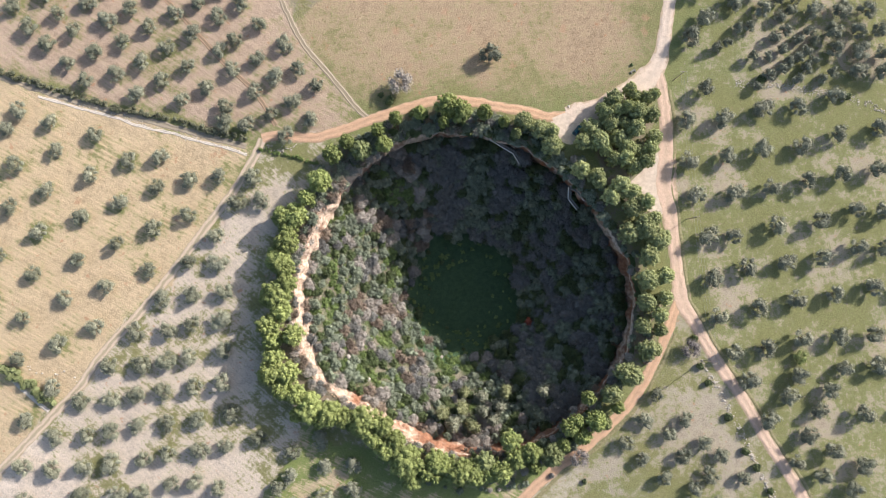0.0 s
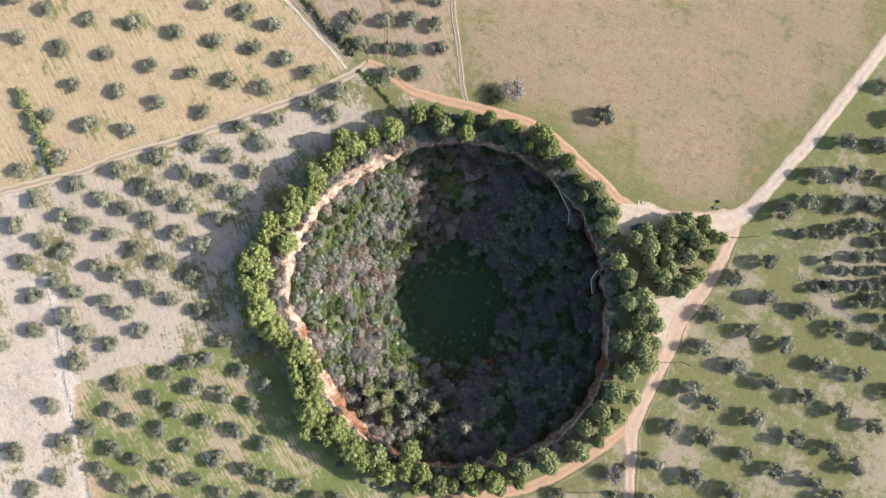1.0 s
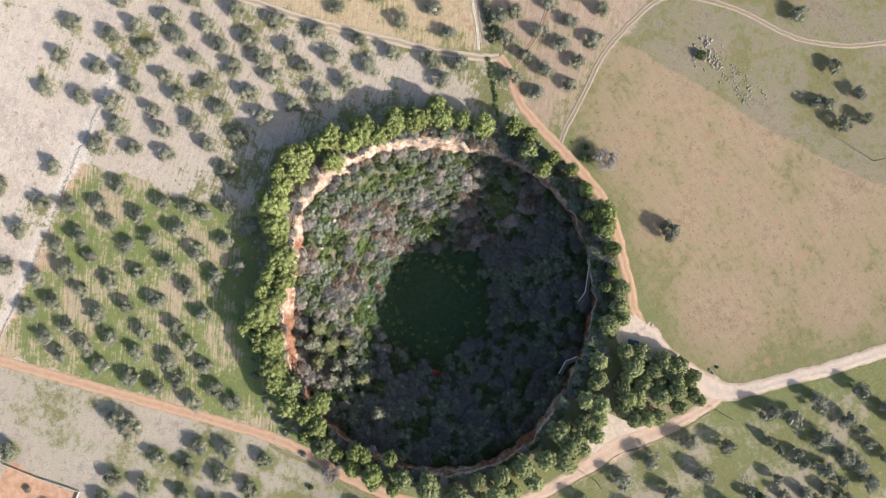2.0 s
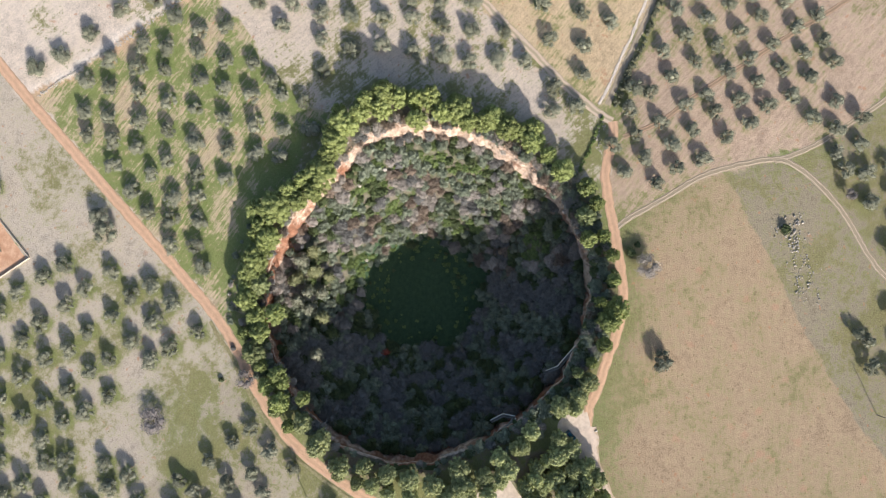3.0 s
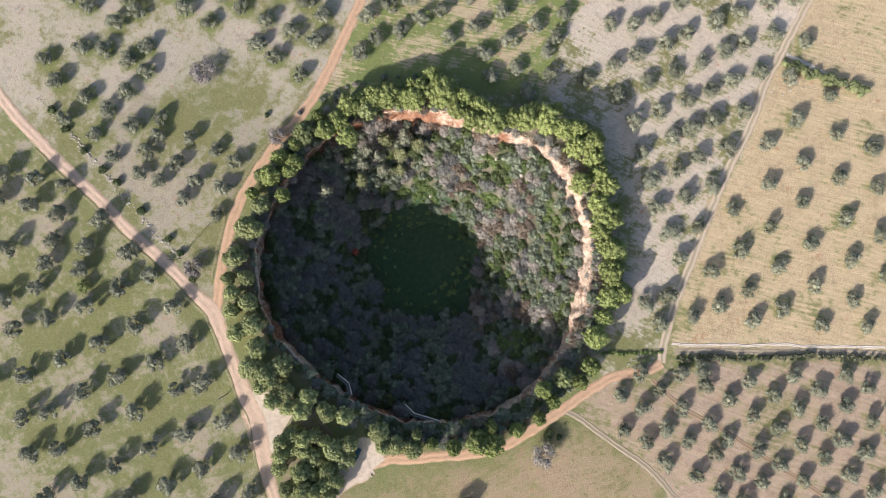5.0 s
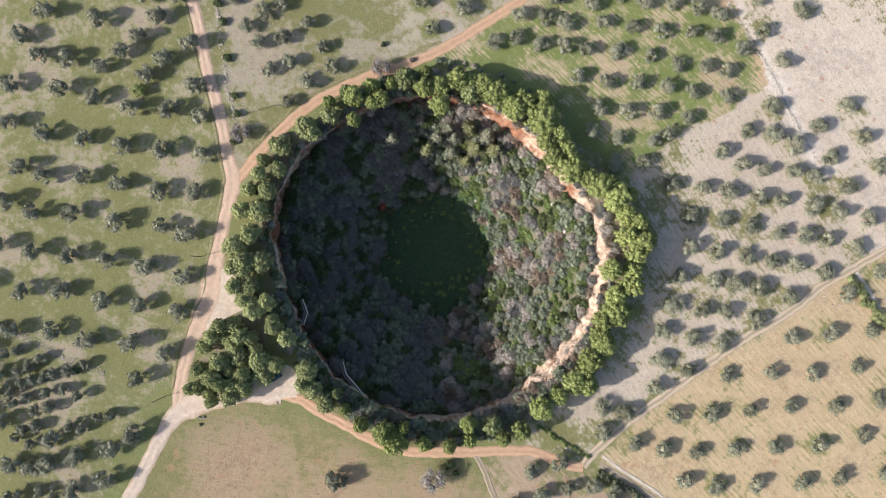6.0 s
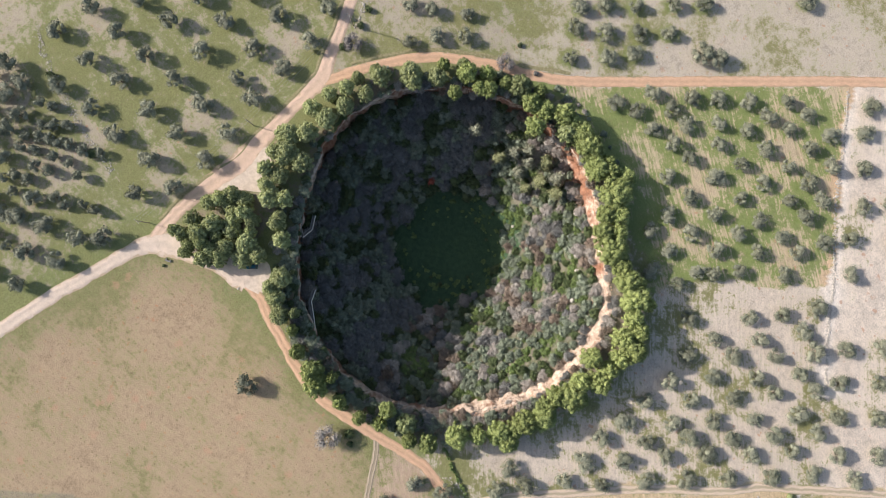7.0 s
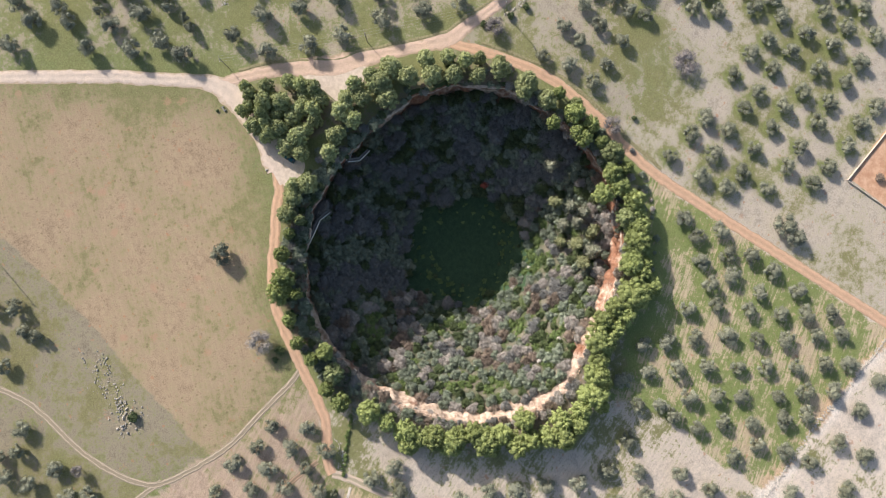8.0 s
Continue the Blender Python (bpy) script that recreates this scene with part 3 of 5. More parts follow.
plant("tilled", -48.2, 138.5, -33.9, 149.4)
plant("stony", -11.5, 153.3, -2.1, 141.7, 0.9, 157.8, 8.7, 148.1, 10.3, 156.1, -77.1, 131.1, -58.4, 128.4, -62.3, 144.2, -52.5, 148.1)
plant("stony", -40.8, 151.2, -49, 155.9, -41.6, 158, -0.1, 145.9)

# ---- pine plan: x, y and crown radius of each tree ----
PINES = []


def pines(*places):
    PINES.extend(zip(places[::3], places[1::3], places[2::3]))


pines(74.3, -4.5, 3.5, 80.1, -3.1, 3.1, 74.3, 3.4, 3.5, 78.3, 9.3, 3.9, 67.5, 11.4, 3.5, 73.2, 13.6, 3.9, 40.5, 42.1, 3.5, 40.5, 47, 2.7, 36.2, 47.8, 3.1)
pines(30.7, 50.7, 3.1, 28.2, 46.4, 1.9, 17.2, 53.4, 2.7, 8.7, 53.5, 3.9, 3.8, 55.6, 3.9, 2.8, 49.7, 1.9, -17.9, 42, 2.9, -25.7, 39.8, 3.5, -30.7, 42.7, 2.7)
pines(-35.7, 38.6, 3.3, -39.7, 29, 3.9, -48.1, 17.3, 3.9, -52.5, 16.7, 3.5, -51.2, 7.9, 3.9, -53.7, 1.9, 4.3, -52.1, -0.6, 3.5, -54.5, -10, 4.7, -57.9, -11.8, 2.3)
pines(-52.7, -15.2, 3.5, -56.7, -20.8, 3.9, -48.4, -23.8, 3.5, -55.3, -25.5, 3.1, -55.5, -36.2, 4.3, -50, -36.6, 3.5, -51.7, -42.1, 3.5, -42.6, -48.4, 4.7, -35.4, -50.1, 4.3)
pines(-24.3, -52.8, 5, -17.9, -54.5, 3.5, -16.6, -62.9, 3.5, -9.3, -66.3, 5.4, -7.9, -73.1, 3.5, 0.5, -67.2, 3.9, 0.5, -72.2, 2.3, 3.2, -68, 3.1, 8.2, -69.9, 4.7)
pines(13.5, -71.1, 4.3, 17.2, -67.3, 3.5, 22.9, -70.3, 3.9, 28.3, -66.5, 3.5, 26.4, -60.3, 3.5, 34.8, -69.6, 2.3, 33.3, -64.3, 3.5, 40.4, -65, 3.9, 44.7, -61.8, 2.3)
pines(46.6, -55.7, 2.9, 51.2, -58.8, 2.9, 49.3, -53.4, 2.3, 55.9, -53.4, 3.5, 59, -54.2, 2.3, 53.2, -45.4, 2.5, 63.3, -48.5, 2.3, 61.4, -44.2, 3.5, 65.3, -36.4, 3.1)
pines(68, -37.5, 3.9, 74.1, -28.7, 3.5, 76.4, -28.7, 2.3, 78.6, -22.1, 2.3, 72.2, -20.8, 2.7, 78.1, -16.9, 2.7, 73.6, -12.3, 3.1, 80.1, -10.9, 2.7, -5.5, 53, 2.4)
pines(-13.8, 51, 2.3, 4, 53.4, 2.3, -20, 47, 2.3, 24, 50.5, 2, 62.6, 58.8, 3, 63.2, 54.8, 2.8, 68.5, 62.4, 2.3, 69.8, 60, 2.2, 60, 53.2, 2.8)
pines(60.9, 50, 3, 54.7, 48.5, 3.5, 51.4, 43.6, 2.9, 57.3, 44.2, 3.4, 73.8, 58.9, 2.5, 76.4, 60.2, 2.4, 70.4, 54.4, 3.4, 75.9, 53.3, 3, 69.8, 48.4, 3.5)
pines(76.9, 45.4, 2.5, 63.8, 45.2, 3.3, 66.6, 43, 2.7, 62.5, 37.6, 2.5, 66.2, 37.8, 2.6, 68.4, 41, 2.6, 71.3, 40.4, 2.8, 73.6, 37, 3, 75.2, 41.2, 2.7)
pines(69.7, 35, 2.9, 50.7, 33.8, 3, 56, 31.4, 2.9, 57.6, 29.4, 2.2, 64.6, 28, 3.7, 61.2, 24.4, 3, 68.9, 20.5, 3.1, 73.5, 22.6, 3, 68.9, 26, 3)
pines(76.1, 16.6, 2.8, 73, 16, 2.8, 66.5, 55.5, 2.4, 58.4, 55.6, 2, 66, 50.5, 2.6, 60, 40.5, 2.2, -51, -6, 3.3, -54.5, -31, 3.4, -47.2, -43.6, 3.2)
pines(-30.2, -52.4, 3.6, -13.5, -59.6, 3.3, -20.8, -59, 3, -51, 12.6, 3, -44.5, 23.5, 2.8, -2.6, -70.4, 3.2, 18.5, -71.6, 3, -46.5, -50.8, 2.6, -38.8, -52.6, 2.8)

FIELDS = {
    # soil colour, grass, furrows, lushness, furrow direction in degrees, furrow spacing in metres
    "tilled": ((0.46, 0.345, 0.26), 0.29, 0.5, 0.12, 58, 2.2),
    "stubble": ((0.54, 0.415, 0.27), 0.28, 0.55, 0.25, 61, 1.9),
    "pale": ((0.62, 0.525, 0.44), 0.18, 0.3, 0.15, 50, 2.2),
    "mottled": ((0.58, 0.49, 0.405), 0.3, 0.4, 0.15, 50, 1.8),
    "green": ((0.54, 0.43, 0.295), 0.53, 0.62, 0.78, 64, 1.5),
    "south": ((0.5, 0.43, 0.35), 0.4, 0.12, 0.15, 60, 2.2),
    "east": ((0.47, 0.395, 0.3), 0.63, 0.12, 0.3, 15, 2.5),
    "corner": ((0.42, 0.36, 0.28), 0.46, 0.15, 0.2, 60, 2.2),
    "fallow": ((0.4, 0.296, 0.196), 0.385, 0.2, 0.05, 100, 2.0),
    "stony": ((0.31, 0.263, 0.188), 0.47, 0.08, 0.0, 40, 2.5),
}
EVEN = {"fallow": 0.55, "south": 0.65, "tilled": 0.75, "stubble": 0.75}     # how patchy the growth is, 1 for most fields
fine = np.arange(-204, 204.1, 1.2)
far = np.array([215, 240, 290, 400, 700, 1400, 2800, 4500.0])
axis = np.concatenate([-far[::-1], fine, far])
GX, GY = np.meshgrid(axis, axis, indexing="ij")
wx = GX + 1.6 * np.sin(GY / 5.1) + 0.8 * np.sin(GY / 1.9 + GX / 4)
wy = GY + 1.6 * np.sin(GX / 4.7 + 2) + 0.8 * np.sin(GX / 2.1)
names = list(FIELDS)
zone = np.full(GX.shape, names.index("east"))
west = inside(HEDGE_LINE + [(-62.0, 44.7)] + TRACK_WEST[1:] + [(-900.0, -800.0), (-900.0, 300.0)], wx, wy)
north_west = inside(HEDGE_LINE[::-1] + [(-900.0, 300.0), (-500.0, 900.0), (-150.0, 200.0)] + TRACK_FORK[::-1] + TRACK_NORTH[5::-1] + [(-40.0, 45.0)], wx, wy)
south_west = inside(TRACK_WEST + [(-900.0, -800.0), (-600.0, -900.0)] + ROAD_SOUTH[::-1][:7] + [(10.0, -10.0), (-40.0, 45.0)], wx, wy)
south = inside(ROAD_SOUTH + [(-600.0, -900.0), (700.0, -900.0)] + ROAD_EAST[:7:-1], wx, wy)
ex, ey = GX + 0.3 * (wx - GX), GY + 0.3 * (wy - GY)
fallow = inside(FIELD_EDGE + ROAD_MAIN + [(10.0, 30.0), (-20.0, 52.0)] + TRACK_NORTH[1:4], ex, ey)
stony = inside(FIELD_EDGE[::-1] + TRACK_NORTH[4:7] + TRACK_FORK[1:] + [(-300.0, 600.0), (100.0, 600.0)], ex, ey)
for mask, name in ((stony, "stony"), (fallow, "fallow"), (north_west, "tilled"), (west, "stubble"), (south_west, "pale"), (south_west & (wx + wy > -193.5), "mottled"), (south, "south"), (inside(CORNER, wx, wy), "corner"), (inside(GREEN_PLOT, wx, wy), "green")):
    zone[mask] = names.index(name)
table = np.array([[*FIELDS[n][0], *FIELDS[n][1:4]] for n in names])
value = table[zone]
turn = np.array([[cos(radians(FIELDS[n][4])), sin(radians(FIELDS[n][4]))] for n in names])[zone]
turn = turn * (2 * pi / np.array([FIELDS[n][5] for n in names])[zone])[..., None]
grass, lush = value[..., 3].copy(), value[..., 5].copy()
# grass left standing under the trees
for field, amount, spread in (("south", 0.5, 2.4), ("green", 0.25, 2.2), ("pale", 0.26, 2.4), ("tilled", 0.2, 2.4), ("stubble", 0.2, 2.5)):
    for x, y in OLIVES.get(field, ()):
        near = (abs(GX - x) < 9) & (abs(GY - y) < 9)
        bump = np.exp(-((GX[near] - x) ** 2 + (GY[near] - y) ** 2) / (2 * spread**2))
        grass[near] += amount * bump
        lush[near] += {"pale": 0.15, "south": 0.7}.get(field, 0.4) * bump
# greener verges along the roads and the hedge
for line, amount, width in ((ROAD_MAIN, 0.2, 13.0), (ROAD_EAST, 0.2, 3.0), (RING_NORTH, 0.12, 13.0), (HEDGE_LINE, 0.35, 3.0), (TRACK_WEST, 0.15, 2.0), (TRACK_NORTH, 0.06, 5.0), (TRACK_FORK, 0.06, 5.0)):
    d = gap(line, GX, GY)
    grass += amount * np.exp(-((d / width) ** 2))
    lush += 0.12 * np.exp(-((d / width) ** 2))
ang = np.degrees(np.arctan2(GY - CY, GX - CX))
edge_of = edge = np.vectorize(rim)(ang)
radial = np.hypot(GX - CX, GY - CY)
grass += 0.35 * np.exp(-(((radial - edge - 8) / 8) ** 2)) * (1 - 0.85 * np.exp(-(((ang % 360) - 132) / 22) ** 2) - 0.6 * np.exp(-(((ang % 360) - 200) / 35) ** 2)) + 0.12 * np.exp(-((GX + 50) ** 2 + (GY - 33) ** 2) / 13**2)
grass += 0.4 * np.exp(-(((radial - edge - 12) / 6) ** 2)) * np.exp(-((((ang % 360) - 205) / 30) ** 2))
# brown needle litter; below the pines its dark tone also paints in shade
litter_shade = 0.8 * np.exp(-(((radial - edge - 2) / (6 + 3 * np.exp(-(((ang - 70) / 60) ** 2)))) ** 2))[..., None]
for x, y, r in PINES:
    near = (abs(GX - x) < 12) & (abs(GY - y) < 12)
    fall = 0.85 * np.exp(-(((GX[near] - x) ** 2 + (GY[near] - y) ** 2) / (r + 1.0) ** 2) ** 1.5)
    litter_shade[near, 0] = np.maximum(litter_shade[near, 0], fall)
value[..., :3] = value[..., :3] * (1 - litter_shade) + np.array((0.19, 0.15, 0.105)) * litter_shade
grass -= 0.55 * litter_shade[..., 0]
# rank grass round the bare thicket tree
grass += 0.3 * np.exp(-(((GX - 70) ** 2 + (GY + 88) ** 2) / 15**2))
# bare reddish strip and white stones where the green plot ends
BANK_SOUTH = [(-111.9, -82.2), (-96.9, -95.6), (-86.0, -107.4), (-74.2, -118.2), (-61.1, -130.2), (-51.9, -140.7), (-40.9, -152.0), (-34.7, -158.3)]
strip = np.exp(-((gap(BANK_SOUTH, wx, wy) / 3.2) ** 2))
chalky = (zone != names.index("green"))[..., None]
value[..., :3] += (np.where(chalky, (0.7, 0.63, 0.56), (0.55, 0.37, 0.235)) - value[..., :3]) * (0.75 * strip)[..., None]
grass -= 0.3 * strip
GZ = 0.3 * np.sin(GX / 37 + 1) * np.cos(GY / 43) + 0.15 * np.sin((GX + GY) / 29)
GZ[np.maximum(abs(GX), abs(GY)) > 400] = 0
open_ = radial < edge + 1.2
n = len(axis)
index = np.arange(n * n).reshape(n, n)
quads = np.stack([index[:-1, :-1], index[1:, :-1], index[1:, 1:], index[:-1, 1:]], -1).reshape(-1, 4)
quads = quads[~open_.ravel()[quads].any(1)]
me = bpy.data.meshes.new("ground")
me.from_pydata(np.stack([GX, GY, GZ], -1).reshape(-1, 3).tolist(), [], quads.tolist())
one = np.ones(GX.shape)
for name, data in (("soil", np.stack([value[..., 0], value[..., 1], value[..., 2], one], -1)), ("cover", np.stack([grass, value[..., 4], lush, np.array([EVEN.get(n, 1.0) for n in names])[zone]], -1))):
    me.attributes.new(name, "FLOAT_COLOR", "POINT").data.foreach_set("color", data.astype(np.float32).ravel())
me.attributes.new("plough", "FLOAT_VECTOR", "POINT").data.foreach_set("vector", np.concatenate([turn, 0 * turn[..., :1]], -1).astype(np.float32).ravel())
me.materials.append(GROUND)
tagged(new("ground", me), "dry farmland with grass, stubble and bare pale soil", "ground", kind="structure")


# ---- sinkhole ----
def build_sinkhole():
    turns, rings = 540, []
    rings += [("out", k) for k in (3.4, 1.3, 0.35)]
    rings += [("wall", k / 16) for k in range(0, 17)]
    rings += [("slope", k / 34) for k in range(1, 35)]
    verts, kinds, faces = [], [], []
    for kind, k in rings:
        for j in range(turns):
            a = 360 * j / turns
            ca, sa = cos(radians(a)), sin(radians(a))
            rough = 1.3 * fbm(ca * 7, sa * 7, 1.5, 4) + 0.45 * fbm(ca * 26, sa * 26, 4.5, 3)
            edge, drop = rim(a) + 0.9 * rough, wall_drop(a)
            red = 0.3 + 0.4 * exp(-(((a - 285 + 180) % 360 - 180) / 40) ** 2) - 0.25 * exp(-(((a - 180 + 180) % 360 - 180) / 30) ** 2)
            red += 0.2 * exp(-(((a - 40 + 180) % 360 - 180) / 70) ** 2)
            if kind == "out":
                r = edge + k
                x, y = CX + r * ca, CY + r * sa
                verts.append((x, y, land(x, y) + (0.05 if k < 3 else -0.12) + 0.15 * max(0, rough) * (k < 3)))
                ledge = exp(-(((a - 195 + 180) % 360 - 180) / 50) ** 2)
                kinds.append((0.8 if k < 1 else 0.1 + 0.3 * ledge * (k < 3), 0, red - 0.3 * ledge, 1))
            elif kind == "wall":
                foot = rim(a) * foot_share(a)
                step = k + 0.09 * sin(k * 17 + fbm(ca * 4, sa * 4, 8) * 6)
                r = edge + (foot - edge) * step + undercut(a) * min(1.0, k * 1.6) ** 0.8
                r += 1.3 * fbm(ca * 17, sa * 17, k * 3.2, 5) * min(1, 5 * k)
                x, y = CX + r * ca, CY + r * sa
                verts.append((x, y, land(x, y) * (1 - k) - drop * k))
                kinds.append((1.0, 0, red - 0.45 * max(0.0, 1 - k / 0.2), 1))
            else:
                r = (rim(a) * foot_share(a) + undercut(a)) * (1 - k) ** 0.9
                x, y = CX + r * ca, CY + r * sa
                verts.append((x, y, bowl(x, y) if k < 1 else -DEPTH))
                mead = 1 - min(1, max(0, (hypot((x - 10.0) * (1.3 if x < 10 else 1.0), y + 11.0) - 24.5 - 6 * fbm(x / 9, y / 9, 6, 3)) / 9))
                kinds.append((max(0.0, 0.7 - 6 * k), mead, red, 1))
    for i in range(len(rings) - 1):
        for j in range(turns):
            a, b = i * turns + j, i * turns + (j + 1) % turns
            faces.append((a, a + turns, b + turns, b))
    me = mesh_of("sinkhole", verts, faces, ROCK, True)
    me.attributes.new("kind", "FLOAT_COLOR", "POINT").data.foreach_set("color", np.array(kinds, np.float32).ravel())
    return tagged(new("sinkhole", me), "round collapse sinkhole with orange rock walls and grassy floor", "sinkhole", kind="structure")


build_sinkhole()


# ---- roads ----
def smooth_line(line, step=1.0):
    """Even steps along a curve through the places."""
    pts = [Vector((*p, 0)) for p in line]
    out = []
    for i in range(len(pts) - 1):
        p0, p1, p2, p3 = pts[max(i - 1, 0)], pts[i], pts[i + 1], pts[min(i + 2, len(pts) - 1)]
        count = max(2, int((p2 - p1).length / step))
        for k in range(count):
            t = k / count
            out.append(0.5 * ((2 * p1) + (p2 - p0) * t + (2 * p0 - 5 * p1 + 4 * p2 - p3) * t * t + (3 * p1 - p0 - 3 * p2 + p3) * t**3))
    return out + [pts[-1]]


def ribbon(name, line, width, mat, label, lift, category="road", flare=(), ragged=0.18):
    path = smooth_line(line)
    verts, faces, uvs, lanes = [], [], [], 6
    run = 0.0
    for i, p in enumerate(path):
        d = (path[min(i + 1, len(path) - 1)] - path[max(i - 1, 0)]).normalized()
        side = Vector((-d.y, d.x, 0))
        run += (p - path[max(i - 1, 0)]).length
        w = width
        for fx, fy, extra, reach in flare:
            w += extra * exp(-(((p.x - fx) ** 2 + (p.y - fy) ** 2) / reach**2))
        wl = w / 2 * (1 + ragged * (noise.noise((run / 4, 1, lift * 99)) + 0.5 * noise.noise((run / 1.3, 3, lift * 99))))
        wr = w / 2 * (1 + ragged * (noise.noise((run / 4, 7, lift * 99)) + 0.5 * noise.noise((run / 1.3, 9, lift * 99))))
        for j in range(lanes + 1):
            k = j / lanes
            q = p + side * (wl + (-wl - wr) * k)
            sink = 0.0 if 0 < j < lanes else -0.09
            verts.append((q.x, q.y, land(q.x, q.y) + lift + sink))
            uvs.append((k, run))
    for i in range(len(path) - 1):
        for j in range(lanes):
            a = i * (lanes + 1) + j
            faces.append((a, a + lanes + 1, a + lanes + 2, a + 1))
    me = mesh_of(name, verts, faces, mat, True)
    layer = me.uv_layers.new(name="UVMap")
    layer.data.foreach_set("uv", [c for f in faces for v in f for c in uvs[v]])
    return tagged(new(name, me), label, category, kind="structure")


ribbon("road_south", ROAD_SOUTH, 4.3, DIRT_ROAD, "orange dirt road along the pines and orchards", 0.06)
ribbon("road_ring", RING_NORTH, 4.0, DIRT_ROAD, "orange dirt track curving round the sinkhole", 0.07)
PINK_ROAD = road_material("pinkish_dirt_road", (0.66, 0.48, 0.37), (0.42, 0.32, 0.22), (0.56, 0.41, 0.31), 0.6)
ribbon("road_east", ROAD_EAST, 4.4, PINK_ROAD, "pinkish dirt road past the olive grove", 0.09, flare=((80.0, 30.0, 4.5, 16.0), (86.0, -12.0, 2.5, 8.0)))
ribbon("road_main", ROAD_MAIN, 5.0, WHITE_ROAD, "pale gravel road with a wide junction", 0.11, flare=((75.0, 66.0, 4.0, 9.0), (50.0, 53.5, 3.0, 6.0)))
DITCH_LINE = [(-160.0, 68.1), (-133.4, 59.5), (-113.5, 54.0), (-93.6, 48.9), (-79.0, 44.9), (-67.0, 42.0)]
BANK_LINE = [(-140.0, 59.1), (-133.4, 57.3), (-123.5, 54.5), (-113.5, 52.0), (-103.6, 48.6), (-93.6, 46.6), (-85.7, 44.2), (-73.7, 41.3), (-66.7, 38.9)]
BARE_EARTH = road_material("bare_ditch_earth", (0.4, 0.33, 0.25), (0.36, 0.3, 0.2), (0.33, 0.27, 0.19), 0.5)
CHALK = road_material("chalky_bank_earth", (0.68, 0.6, 0.52), (0.48, 0.39, 0.29), (0.6, 0.52, 0.42), 0.0)
ribbon("ditch", DITCH_LINE, 2.6, BARE_EARTH, "bare brown earth strip beside the hedge", 0.04, "ditch", ragged=0.45)
ribbon("bank", BANK_LINE, 1.1, CHALK, "chalky white bank of earth along a field", 0.07, "bank", ragged=0.6)
ribbon("path", [(-158.0, -31.0), (-150.9, -35.8), (-142.9, -43.6), (-133.8, -51.0)], 1.6, CHALK, "pale bare path beside a short hedge", 0.045, "path")
ribbon("track_north", TRACK_NORTH, 2.6, RUT_TRACK, "grassy track with two wheel lines", 0.05)
ribbon("track_fork", TRACK_FORK, 2.4, RUT_TRACK, "faint grassy track with two wheel lines", 0.04)
FARM_TRACK = road_material("pale_farm_track", (0.63, 0.5, 0.385), (0.46, 0.37, 0.27), (0.36, 0.31, 0.21), 0.8)
ribbon("track_west", TRACK_WEST, 3.6, FARM_TRACK, "stony farm track between two orchards", 0.05)
ribbon("track_orchard", ORCHARD_RUTS, 2.3, FAINT_TRACK, "faint reddish wheel lines through the orchard", 0.04)


def patch(name, poly, mat, label, lift, category):
    """A flat piece of ground with an uneven edge."""
    edge = smooth_line(poly + poly[:1], 1.5)[:-1]
    mid = sum(edge, Vector()) / len(edge)
    verts, faces, shells = [], [], 6
    for s in range(shells + 1):
        k = 1 - s / (shells + 0.5)
        for i, p in enumerate(edge):
            q = mid + (p - mid) * (k + (0.05 * noise.noise((p.x / 3, p.y / 3, 0)) if s == 0 else 0))
            verts.append((q.x, q.y, land(q.x, q.y) + lift - (0.1 if s == 0 else 0)))
    m = len(edge)
    for s in range(shells):
        for i in range(m):
            a, b = s * m + i, s * m + (i + 1) % m
            faces.append((a, b, b + m, a + m))
    faces.append(tuple(range(shells * m, shells * m + m)))
    return tagged(new(name, mesh_of(name, verts, faces, mat)), label, category, kind="structure")


PALE_LOT = plain_material("pale_gravel_lot", (0.56, 0.45, 0.36), (0.72, 0.6, 0.5), 0.6, 0.95, 0.0, 0.05)
patch("pavement", [(40.0, 53.0), (46.0, 55.5), (56.0, 58.0), (62.0, 59.0), (60.0, 54.0), (54.0, 48.0), (49.5, 43.5), (45.0, 44.0)], PALE_LOT, "pale gravel parking place beneath the pines", 0.075, "pavement")
patch("pavement", [(66.5, 27.5), (72.0, 32.5), (77.0, 38.0), (81.0, 42.7), (82.0, 30.0), (82.0, 17.5), (77.0, 19.0), (72.0, 22.0)], PALE_LOT, "pale gravel lay-by beside the dirt road", 0.08, "pavement")


# ---- olive trees ----
def olive_tree(seed, mat):
    rng = random.Random(seed)
    base = new("olive_tree")
    lobes = []
    for k in range(9):
        a, d = 2 * pi * k / 9 + rng.uniform(-0.4, 0.4), rng.uniform(1.1, 2.1)
        r = rng.uniform(0.75, 1.25)
        lobes.append(((d * cos(a), d * sin(a), rng.uniform(1.1, 2.5)), (r, r * rng.uniform(0.8, 1.1), r * rng.uniform(0.75, 0.95))))
    for k in range(4):
        r = rng.uniform(0.9, 1.3)
        lobes.append(((rng.uniform(-0.9, 0.9), rng.uniform(-0.9, 0.9), rng.uniform(2.5, 3.3)), (r, r, r * 0.8)))
    part("crown", crown_mesh("olive_crown", lobes, 1500, 0.34, 0.15, mat, seed, 0.7), mat, base)
    part("trunk", trunk_mesh("olive_trunk", 0.9, 0.24, 4, seed, 1.4, 2.4), BARK, base)
    return base


